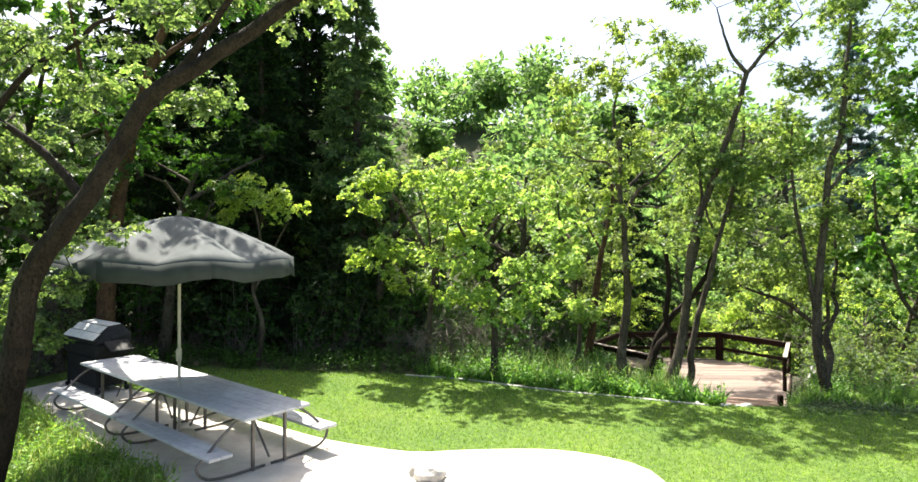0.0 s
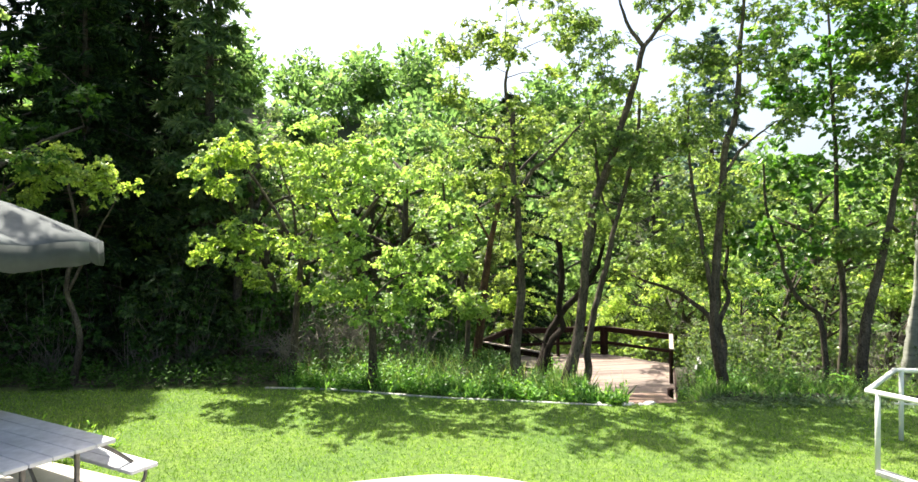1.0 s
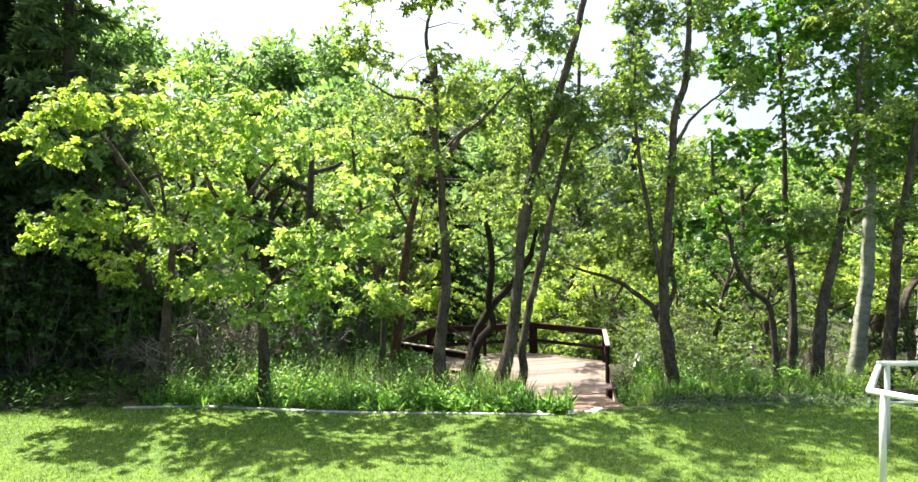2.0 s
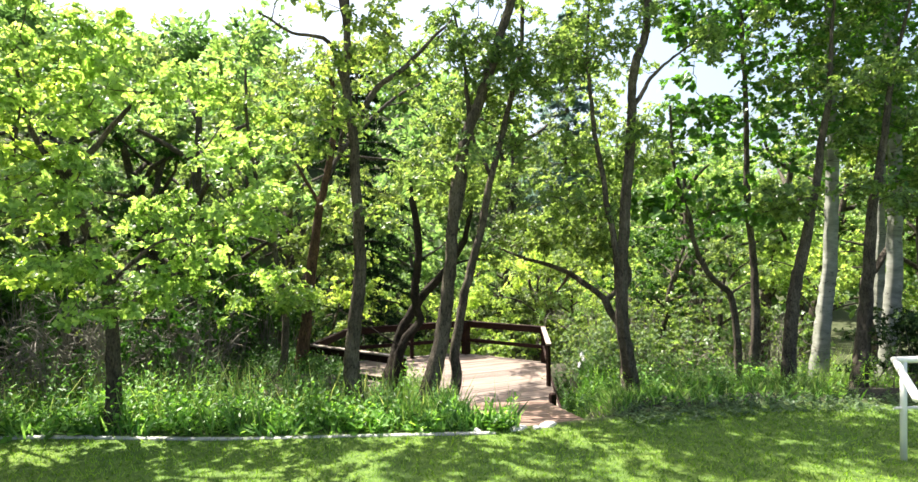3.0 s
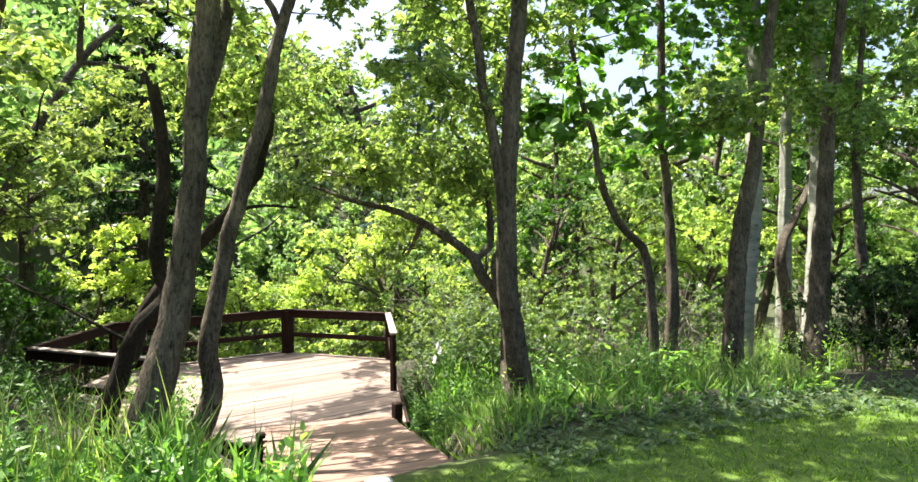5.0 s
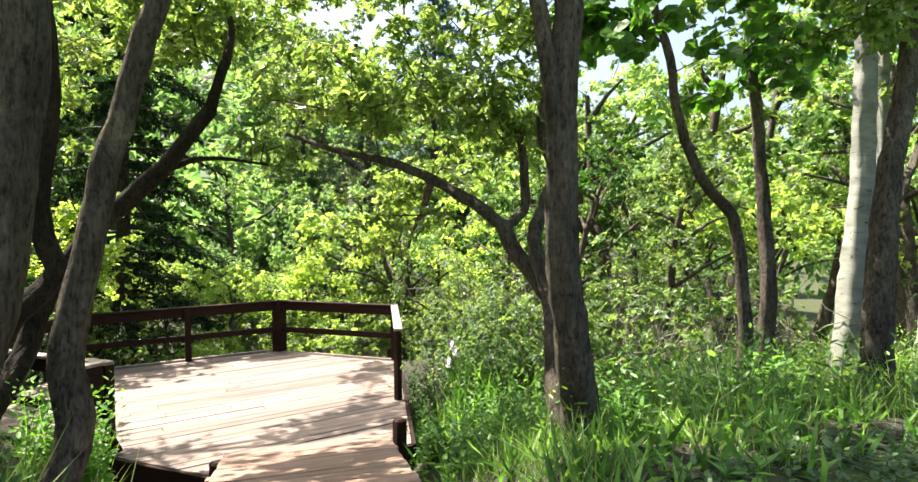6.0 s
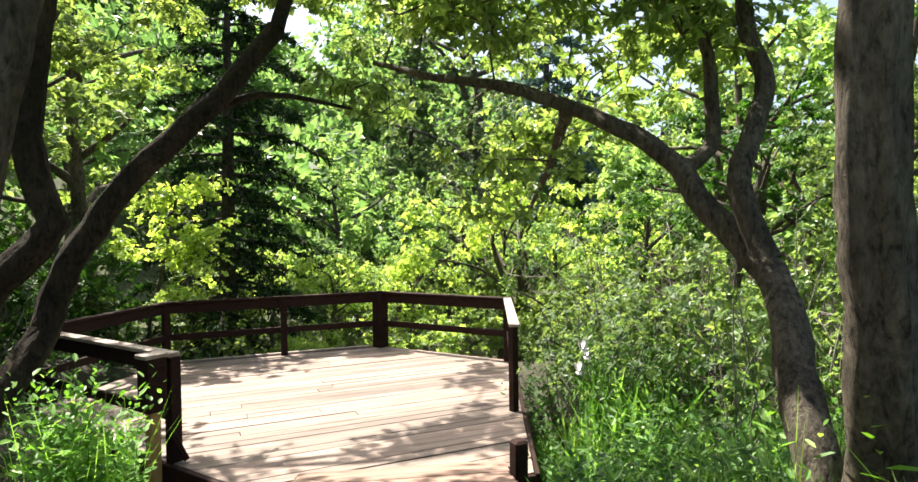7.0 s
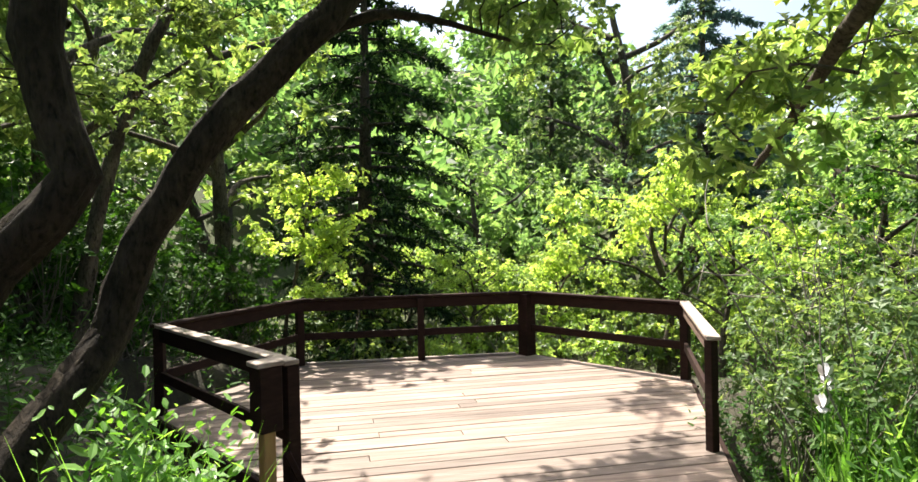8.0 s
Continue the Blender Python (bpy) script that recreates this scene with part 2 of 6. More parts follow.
def ground_material():
    """Turf on the level lawn, leaf litter and soil beyond it."""
    m, nt, bsdf = node_material("ground")
    vec = world_coords(nt)
    turf = ramp(nt, noise_tex(nt, vec, 14, 8, 0.75), [(0.35, (0.035, 0.07, 0.010)), (0.52, (0.085, 0.15, 0.018)), (0.72, (0.16, 0.23, 0.036))])
    wide = ramp(nt, noise_tex(nt, vec, 0.8, 4), [(0.3, (0.75, 0.85, 0.8)), (0.7, (1.2, 1.1, 0.9))])
    turf = mix(nt, turf, wide, 1.0, "MULTIPLY")
    litter = ramp(nt, noise_tex(nt, vec, 9, 8, 0.75), [(0.3, (0.014, 0.012, 0.007)), (0.55, (0.034, 0.03, 0.017)), (0.8, (0.07, 0.07, 0.032))])
    at = nt.nodes.new("ShaderNodeAttribute")
    at.attribute_name = "turf"
    nt.links.new(mix(nt, litter, turf, at.outputs["Fac"]), bsdf.inputs["Base Color"])
    bsdf.inputs["Roughness"].default_value = 0.95
    bump(nt, bsdf, noise_tex(nt, vec, 40, 6), 0.7, 0.03)
    return m


GROUND = ground_material()


# ---- mesh helpers ----
def mesh_of(name, verts, faces, material, smooth=False):
    """A mesh from arrays: verts (n, 3), faces a list of (k, 3) or (k, 4) index arrays."""
    me = bpy.data.meshes.new(name)
    verts = np.asarray(verts, dtype=np.float32)
    faces = [np.asarray(f, dtype=np.int32) for f in (faces if isinstance(faces, list) else [faces]) if len(f)]
    loops = np.concatenate([f.ravel() for f in faces])
    sizes = np.concatenate([np.full(len(f), f.shape[1], dtype=np.int32) for f in faces])
    starts = np.concatenate([[0], np.cumsum(sizes)[:-1]]).astype(np.int32)
    me.vertices.add(len(verts))
    me.vertices.foreach_set("co", verts.ravel())
    me.loops.add(len(loops))
    me.loops.foreach_set("vertex_index", loops)
    me.polygons.add(len(sizes))
    me.polygons.foreach_set("loop_start", starts)
    me.polygons.foreach_set("loop_total", sizes)
    me.polygons.foreach_set("use_smooth", np.full(len(sizes), smooth))
    me.update(calc_edges=True)
    me.validate()
    me.materials.append(material)
    return me


def thing(name, label, category, at=(0, 0, 0), turn=0.0, group="", kind=""):
    ob = new(name)
    ob.empty_display_size = 0.2
    ob.matrix_world = pose(*at, 0, 0, turn)
    return tagged(ob, label, category, group, kind)


def part(name, shape, material, parent, label="", at=None, smooth=False):
    """Links a bmesh or mesh as one mesh object under a thing or part."""
    if isinstance(shape, bmesh.types.BMesh):
        me = bpy.data.meshes.new(name)
        bmesh.ops.recalc_face_normals(shape, faces=shape.faces)
        shape.to_mesh(me)
        shape.free()
        me.materials.append(material)
        if smooth:
            me.polygons.foreach_set("use_smooth", [True] * len(me.polygons))
    else:
        me = shape
    ob = new(name, me)
    ob.parent = parent
    if at is not None:
        ob.matrix_basis = at
    return tagged(ob, label)


def box(bm, size, m=Matrix(), bevel=0.006):
    """A bevelled box of that size about m's origin, added to bm."""
    made = bmesh.ops.create_cube(bm, size=1, matrix=m @ Matrix.Diagonal((*size, 1)))
    if bevel:
        edges = list({e for v in made["verts"] for e in v.link_edges})
        bmesh.ops.bevel(bm, geom=edges, offset=bevel, segments=1, affect="EDGES")
    return bm


def beam(bm, a, b, width, height, bevel=0.006):
    """A timber from a to b: width across, height upright."""
    a, b = Vector(a), Vector(b)
    x = (b - a).normalized()
    y = Vector((0, 0, 1)).cross(x).normalized()
    z = x.cross(y)
    m = Matrix((x, y, z)).transposed().to_4x4()
    m.translation = (a + b) / 2
    return box(bm, ((b - a).length, width, height), m, bevel)


def smooth_line(points, step):
    """Catmull-Rom through points of any width of row."""
    p = np.asarray(points, dtype=float)
    p = np.vstack([2 * p[0] - p[1], p, 2 * p[-1] - p[-2]])
    out = []
    for i in range(1, len(p) - 2):
        n = max(1, int(np.linalg.norm(p[i + 1, :3] - p[i, :3]) / step))
        for t in np.arange(n) / n:
            out.append(0.5 * (2 * p[i] + (p[i + 1] - p[i - 1]) * t + (2 * p[i - 1] - 5 * p[i] + 4 * p[i + 1] - p[i + 2]) * t * t + (3 * p[i] - p[i - 1] - 3 * p[i + 1] + p[i + 2]) * t ** 3))
    out.append(p[-2])
    return np.array(out)


def tube(line, radii, sides, rough=0.0, rng=None):
    """Verts and quads of a tube along line (n, 3)."""
    n = len(line)
    tang = np.gradient(line, axis=0)
    tang /= np.linalg.norm(tang, axis=1, keepdims=True) + 1e-9
    ref = np.array([1.0, 0, 0]) if abs(tang[:, 0]).mean() < 0.75 else np.array([0, 0, 1.0])
    u = np.cross(tang, ref)
    u /= np.linalg.norm(u, axis=1, keepdims=True) + 1e-9
    v = np.cross(tang, u)
    a = np.arange(sides) * 2 * np.pi / sides
    r = np.broadcast_to(np.asarray(radii, dtype=float).reshape(-1, 1), (n, sides)).copy()
    if rough and rng is not None:
        lumps = np.cumsum(rng.normal(0, 0.4, (n, sides)), axis=0)
        lumps -= np.linspace(lumps[0], lumps[-1], n)
        r *= 1 + rough * np.clip(lumps, -2, 2) + rng.normal(0, rough * 0.5, (n, sides))
    verts = line[:, None] + r[..., None] * (np.cos(a)[None, :, None] * u[:, None] + np.sin(a)[None, :, None] * v[:, None])
    i, j = np.meshgrid(np.arange(n - 1), np.arange(sides), indexing="ij")
    k = (j + 1) % sides
    quads = np.stack([i * sides + j, i * sides + k, (i + 1) * sides + k, (i + 1) * sides + j], -1).reshape(-1, 4)
    return verts.reshape(-1, 3), quads


def joined(pieces):
    """Joins (verts, faces) pairs of one face size."""
    vs, fs, n = [], [], 0
    for v, f in pieces:
        vs.append(v)
        fs.append(f + n)
        n += len(v)
    return np.concatenate(vs), np.concatenate(fs)


def lobed_leaf():
    """An oak leaf folded along its midrib, two lobes a side; triangles."""
    half = [(0, 0), (0.21, 0.3), (0.1, 0.42), (0.36, 0.66), (0.15, 0.76), (0, 1.0)]
    verts, tris = [], []
    for s in (1, -1):
        k = len(verts)
        verts += [(s * x, y, 0.35 * x - 0.25 * y * y) for x, y in half]
        tris += [[k + q for q in t][::s] for t in ((0, 1, 2), (0, 2, 4), (2, 3, 4), (0, 4, 5))]
    return np.array(verts, dtype=float), np.array(tris)


LOBED = lobed_leaf()
# the same leaf for trees that stay farther off: two lobes a side on a bent midrib
LOBED_SPARE = (np.array([(0, 0, 0), (0.29, 0.38, 0.07), (0, 0.6, -0.09), (-0.29, 0.38, 0.07), (0, 0.4, -0.04), (0.35, 0.72, 0.0), (0, 1, -0.25), (-0.35, 0.72, 0.0)], dtype=float),
               np.array([(0, 1, 2), (0, 2, 3), (4, 5, 6), (4, 6, 7)]))
DIAMOND = (np.array([(0, 0, 0), (0.3, 0.5, 0.06), (0, 1, -0.1), (-0.3, 0.5, 0.06)], dtype=float), np.array([(0, 1, 2), (0, 2, 3)]))
ROUND = (np.array([(0, 0, 0), (0.42, 0.35, 0.05), (0.3, 0.8, 0.02), (0, 1, -0.05), (-0.3, 0.8, 0.02), (-0.42, 0.35, 0.05)], dtype=float), np.array([(0, 1, 2), (0, 2, 3), (0, 3, 4), (0, 4, 5)]))
BLADE = (np.array([(-0.5, 0, 0), (0.5, 0, 0), (0, 1, 0)], dtype=float), np.array([(0, 1, 2)]))
BENT = (np.array([(-0.4, 0, 0), (0.4, 0, 0), (0.5, 0.5, 0.05), (-0.5, 0.5, 0.05), (0, 1, 0.3)], dtype=float), np.array([(0, 1, 2), (0, 2, 3), (3, 2, 4)]))


def unit(a):
    return a / (np.linalg.norm(a, axis=-1, keepdims=True) + 1e-9)


def leaves(shape, pos, way, up, length, width=None):
    """One leaf of that shape at each pos, pointing along way, its face towards up."""
    tv, tf = shape
    way = unit(way)
    side = unit(np.cross(way, up))
    face = np.cross(side, way)
    length = np.broadcast_to(length, (len(pos),))[:, None, None]
    width = length if width is None else np.broadcast_to(width, (len(pos),))[:, None, None]
    verts = pos[:, None] + width * tv[None, :, :1] * side[:, None] + length * (tv[None, :, 1:2] * way[:, None] + tv[None, :, 2:] * face[:, None])
    tris = tf[None] + (np.arange(len(pos)) * len(tv))[:, None, None]
    return verts.reshape(-1, 3), tris.reshape(-1, 3)


def ball(rng, n, shell=0.5):
    """n points in a unit ball, drawn towards its skin as shell falls to 0."""
    d = unit(rng.normal(size=(n, 3)))
    return d * (rng.random((n, 1)) ** shell)


def crown_leaves(rng, centres, per, radius, size, shape, droop=0.25, flat=0.55, upright=0.9, whorl=7):
    """Leaves in whorls at the shoot ends, the whorls gathered round each centre in a loose flat spray."""
    shoots = max(1, int(round(per / whorl)))
    c = np.repeat(centres, shoots, axis=0)
    off = ball(rng, len(c), 0.55) * radius * (1, 1, flat)
    axis = unit(unit(off) * 0.8 + rng.normal(0, 0.35, off.shape) + (0, 0, upright))
    grade = np.repeat(size * rng.uniform(0.75, 1.2, len(c)), whorl)
    side = unit(np.cross(axis, rng.normal(size=axis.shape)))
    other = np.cross(axis, side)
    a = np.tile(np.arange(whorl) * 2 * np.pi / whorl, len(c)) + np.repeat(rng.uniform(0, 6.28, len(c)), whorl) + rng.normal(0, 0.22, len(c) * whorl)
    axis, side, other, tip = (np.repeat(q, whorl, axis=0) for q in (axis, side, other, c + off))
    spread = np.cos(a)[:, None] * side + np.sin(a)[:, None] * other
    rise = rng.uniform(-0.1, 0.75, (len(a), 1))
    way = spread + axis * rise + (0, 0, -droop)
    up = axis + rng.normal(0, 0.3, axis.shape) - spread * rise * 0.5
    return leaves(shape, tip - axis * 0.25 * grade[:, None], way, up, grade * rng.uniform(0.7, 1.15, len(a)))


def twigs_to(rng, centres, skeleton, radius=0.014, sides=4):
    """Bent twigs that branch from the nearest wood, nearest leaf cluster first, each giving wood to the next."""
    pieces = []
    wood = [skeleton]
    first = np.array([np.linalg.norm(skeleton - c, axis=1).min() for c in centres])
    for c in centres[np.argsort(first)]:
        near = []
        for w in wood:
            d = np.linalg.norm(w - c, axis=1) + 0.9 * np.maximum(0, w[:, 2] - c[2] + 0.1)
            k = int(np.argmin(d))
            near.append((d[k], w[k]))
        a = min(near, key=lambda q: q[0])[1]
        span = np.linalg.norm(c - a)
        mid = (a + c) / 2 + rng.normal(0, 0.16, 3) * span + (0, 0, 0.06 * span)
        line = smooth_line([a, mid, c], max(0.12, span / sides))
        r = np.linspace(radius * min(1.5, 0.45 + span * 0.45), radius * 0.25, len(line))
        pieces.append(tube(line, r, sides))
        wood.append(line[1:])
        if len(wood) > 40:
            wood = [np.concatenate(wood)]
    return joined(pieces)


def blob_points(rng, blobs, clump=5):
    """Shoot clusters inside each ellipsoid, drawn together in clumps with gaps between them."""
    out = []
    for b in blobs:
        n = b[6]
        clumps = np.array(b[:3]) + ball(rng, max(1, round(n / clump)), 0.45) * np.array(b[3:6])
        out.append(clumps[np.arange(n) % len(clumps)] + rng.normal(0, 1, (n, 3)) * np.array((0.16, 0.16, 0.09)) * (clump / 5) ** 0.4)
    return np.concatenate(out)


def tree(name, label, category, limbs, blobs, bark, leaf, seed, per=35, radius=0.31, size=0.09, shape=LOBED, droop=0.25, twig=0.013, group="", upright=0.9, coarse=False, dense=1.0, flat=0.5, clump=5):
    """A tree: limbs are (points, first radius, last radius), the trunk first; blobs (x, y, z, rx, ry, rz, clusters) hold the crown."""
    rng = np.random.default_rng(seed)
    base = limbs[0][0][0]
    t = thing(name, label, category, base, group=group)
    skeleton = []
    for i, (points, r0, r1) in enumerate(limbs):
        line = smooth_line(points, 0.35 if coarse else 0.09)
        jitter = np.cumsum(rng.normal(0, 0.006, line.shape), axis=0)
        jitter -= np.linspace(jitter[0], jitter[-1], len(line))
        line = line + jitter - np.array(base)
        r = np.linspace(r0, r1, len(line))
        if i == 0:
            r = r * (1 + 0.55 * np.exp(-np.linspace(0, 9, len(line))))
        v, f = tube(line, r, (8 if r0 > 0.05 else 5) if coarse else (18 if r0 > 0.05 else 9), 0.075, rng)
        part("trunk" if i == 0 else "limb", mesh_of("wood", v, f, bark, True), bark, t)
        skeleton.append(line[len(line) // 3 if i == 0 else 0:])
    skeleton = np.concatenate(skeleton)
    if blobs:
        centres = blob_points(rng, [(*b[:6], int(b[6] * dense)) for b in blobs], clump) - np.array(base)
        v, f = twigs_to(rng, centres[::2] if coarse else centres, skeleton, twig, 3 if coarse else 4)
        tagged(part("branchwork", mesh_of("branchwork", v, f, bark, True), bark, t), kind="stuff")
        v, f = crown_leaves(rng, centres, per, radius, size, shape, droop, flat, upright)
        tagged(part("crown", mesh_of("crown", v, f, leaf), leaf, t), kind="stuff")
    return t


def grow(rng, height, spread, stems=1, lean=0.12):
    """Limbs and crown blobs of a free-standing broadleaf tree at the origin."""
    limbs, blobs = [], []
    top = np.array([rng.normal(0, lean * height), rng.normal(0, lean * height), height * 0.72])
    trunk = [np.zeros(3) - (0, 0, 0.3), top * 0.35 + rng.normal(0, 0.08, 3), top * 0.7 + rng.normal(0, 0.12, 3), top]
    limbs.append((trunk, 0.022 * height, 0.007 * height))
    for i in range(7):
        a = i * 2.4 + rng.uniform(-0.4, 0.4)
        s = trunk[1] + (trunk[3] - trunk[1]) * (0.1 + 0.85 * i / 7)
        reach = spread * rng.uniform(0.55, 1.0) * (1 - 0.3 * i / 7)
        e = s + np.array([math.cos(a) * reach, math.sin(a) * reach, rng.uniform(0.15, 0.6) * reach + 0.3])
        limbs.append(([s, (s + e) / 2 + rng.normal(0, 0.12, 3) + (0, 0, 0.1), e], 0.009 * height, 0.003 * height))
        blobs.append((*e, 0.42 * spread, 0.42 * spread, 0.32 * spread, 13))
    blobs.append((*top, 0.5 * spread, 0.5 * spread, 0.25 * height, 26))
    return limbs, blobs


def spruce(name, label, at, height, spread, leaf, seed, start=0.06, boughs=90, group="", twigs=30, needle=0.16, bark=None):
    """A spruce: straight trunk, drooping whorled boughs set with needle sprays."""
    rng = np.random.default_rng(seed)
    t = thing(name, label, "spruce", at, group=group)
    bark = bark or OAK_BARK
    line = smooth_line([(0, 0, -0.3), (0.03, 0.02, height * 0.5), (0, 0, height)], 0.4)
    v, f = tube(line, np.linspace(0.02 * height, 0.01, len(line)), 9, 0.05, rng)
    part("trunk", mesh_of("wood", v, f, bark, True), bark, t)
    wood, pos, way, up, size = [], [], [], [], []
    for i in range(boughs):
        h = start + (1 - start) * (i / boughs) ** 1.1
        reach = spread * (1 - h) ** 0.8 * rng.uniform(0.75, 1.12) + 0.12
        a = i * 2.39996 + rng.uniform(-0.25, 0.25)
        out = np.array([math.cos(a), math.sin(a), 0])
        s = np.array([0, 0, h * height])
        lift = 0.25 * (h - 0.35)
        bough = smooth_line([s, s + out * reach * 0.5 + (0, 0, (lift - 0.05) * reach), s + out * reach + (0, 0, (lift - 0.28) * reach)], reach / 7)
        wood.append(tube(bough, np.linspace(0.018 + 0.012 * reach, 0.005, len(bough)), 4))
        n = int(twigs * (0.4 + reach / spread))
        k = rng.uniform(0.12, 1, n)
        base = np.stack([np.interp(k, np.linspace(0, 1, len(bough)), bough[:, c]) for c in range(3)], 1)
        across = np.cross(out, (0, 0, 1))
        side = rng.choice([-1, 1], n)[:, None] * across
        tw = unit(out * rng.uniform(0.3, 0.9, (n, 1)) + side * rng.uniform(0.4, 1.0, (n, 1)) + (0, 0, -0.35) + rng.normal(0, 0.15, (n, 3)))
        length = (0.18 + 0.3 * reach / spread) * rng.uniform(0.6, 1.2, n) * (1.15 - 0.6 * k)
        for j in range(6):
            p = base + tw * (length * (j + 0.5) / 6)[:, None]
            for _ in range(2):
                pos.append(p)
                way.append(tw + rng.normal(0, 0.55, (n, 3)))
                up.append(rng.normal(0, 0.5, (n, 3)) + (0, 0, 1))
                size.append(needle * rng.uniform(0.7, 1.3, n))
    v, f = joined(wood)
    tagged(part("branchwork", mesh_of("branchwork", v, f, bark, True), bark, t), kind="stuff")
    size = np.concatenate(size)
    v, f = leaves(DIAMOND, np.concatenate(pos), np.concatenate(way), np.concatenate(up), size, size * 0.45)
    tagged(part("crown", mesh_of("needles", v, f, leaf), leaf, t), kind="stuff")
    return t


# ---- ground ----
LAWN = 1.12


def blend(a, b, v):
    s = np.clip((v - a) / (b - a), 0, 1)
    return s * s * (3 - 2 * s)


def kerb_y(x):
    """The edge of the mown lawn."""
    return np.interp(x, [-30, -6, -1.6, 0.3, 1.75, 3.0, 4.4, 5.6, 7.8, 10.2, 14, 30], [13.6, 13.4, 13.43, 12.98, 12.5, 12.16, 11.87, 11.85, 11.8, 11.1, 9.6, 4])


B, Q, LF, F1, F2, R = (7.32, 22.30), (3.95, 22.20), (2.80, 19.95), (5.42, 16.45), (7.28, 16.35), (8.86, 20.32)
DECK_POLY = [B, Q, LF, F1, F2, R]


def outline_gap(x, y):
    """How far a place lies outside the deck's outline."""
    gap = np.full(np.shape(x), -99.0)
    for (x0, y0), (x1, y1) in zip(DECK_POLY, DECK_POLY[1:] + DECK_POLY[:1]):
        n = math.hypot(x1 - x0, y1 - y0)
        gap = np.maximum(gap, ((y1 - y0) * (x - x0) - (x1 - x0) * (y - y0)) / n)
    return np.maximum(gap, 0)


def height(x, y):
    """Level lawn, a ravine beyond it and a wooded hill behind."""
    x, y = np.asarray(x, dtype=float), np.asarray(y, dtype=float)
    d = y - kerb_y(x)
    near_ramp = blend(2.6, 4.6, x) * (1 - 0.45 * blend(8, 11, x))
    z = LAWN - 0.9 * blend(0.7, 3.4, d) * near_ramp
    z = z - (1.1 - 0.4 * near_ramp) * blend(3, 12, d) - 0.9 * blend(8, 16, d)
    pit = 1 - blend(0.1, 0.9, outline_gap(x, y))
    z = z + pit * (np.minimum(z, -0.75) - z)
    along = np.clip((y - 12.4) / 4.0, 0, 1)
    ramp = 1 - blend(0.75, 1.15, np.abs(x - (5.1 + 1.1 * along)))
    ramp = ramp * blend(12.12, 12.5, y) * (1 - blend(17.5, 18.5, y))
    z = z + ramp * (np.minimum(z, 0.68 - 0.95 * along) - z)
    far = np.hypot(x, y)
    top = 17.3 - 10.0 * blend(6, 42, x) + 2.0 * blend(-6, -24, x)
    z = z + top * blend(30, 66, y) + 6 * blend(70, 220, far) * blend(-10, 40, y)
    z = z + 0.10 * np.sin(x * 0.9 + 1.3) * np.cos(y * 0.7) * blend(1.5, 5, d) + 0.012 * np.sin(x * 1.7) * np.sin(y * 1.9)
    return z


def ground():
    def axis(fine0, fine1, step, reach):
        fine = np.arange(fine0, fine1, step)
        out = np.geomspace(step, reach, 42)
        return np.concatenate([fine0 - np.cumsum(out)[::-1] * 0.35, fine, fine1 + np.cumsum(out) * 0.35])
    xs, ys = axis(-12, 18, 0.2, 150), axis(-4, 30, 0.2, 150)
    gx, gy = np.meshgrid(xs, ys)
    v = np.stack([gx, gy, height(gx, gy)], -1).reshape(-1, 3)
    w = len(xs)
    i, j = np.meshgrid(np.arange(len(ys) - 1), np.arange(w - 1), indexing="ij")
    k = (i * w + j).ravel()
    me = mesh_of("ground", v, np.stack([k, k + 1, k + w + 1, k + w], 1), GROUND, True)
    turf = me.attributes.new("turf", "FLOAT", "POINT")
    d = v[:, 1] - kerb_y(v[:, 0])
    turf.data.foreach_set("value", np.maximum(1 - blend(-0.1, 0.5, d), 0.2 * blend(10, 18, d)).astype(np.float32))
    tagged(new("ground", me), "mown green lawn sloping off into a wooded ravine", "ground", kind="structure")


ground()


def slab(name, outline, top, thick, material, bevel=0.02):
    bm = bmesh.new()
    f = bm.faces.new([bm.verts.new((x, y, top)) for x, y in outline])
    if f.normal.z < 0:
        f.normal_flip()
    made = bmesh.ops.extrude_face_region(bm, geom=[f])
    bmesh.ops.translate(bm, verts=[g for g in made["geom"] if isinstance(g, bmesh.types.BMVert)], vec=(0, 0, -thick))
    bmesh.ops.recalc_face_normals(bm, faces=bm.faces)
    if bevel:
        bmesh.ops.bevel(bm, geom=[e for e in bm.edges if abs(e.verts[0].co.z - e.verts[1].co.z) < 1e-4 and e.verts[0].co.z > top - 0.01], offset=bevel, segments=2, affect="EDGES")
    me = bpy.data.meshes.new(name)
    bm.to_mesh(me)
    bm.free()
    me.materials.append(material)
    return new(name, me)


PATIO = smooth_line([(-8.6, 12.0, 0), (-5.5, 10.75, 0), (-3.2, 9.6, 0), (-1.86, 8.93, 0), (-0.58, 8.62, 0), (0.22, 8.81, 0), (1.46, 8.99, 0), (2.47, 8.62, 0), (2.8, 8.0, 0), (3.0, 6.8, 0), (3.4, 4, 0), (3.6, -4, 0)], 0.25)[:, :2].tolist()
PATIO += [(-3.0, -4), (-3.0, 4.6), (-2.95, 6.7), (-3.6, 7.45), (-4.9, 8.1), (-6.3, 8.95), (-8.9, 10.9)]
tagged(slab("pavement", PATIO, LAWN + 0.035, 0.3, CONCRETE), "pale sunlit concrete patio with a curving edge", "patio", kind="structure")

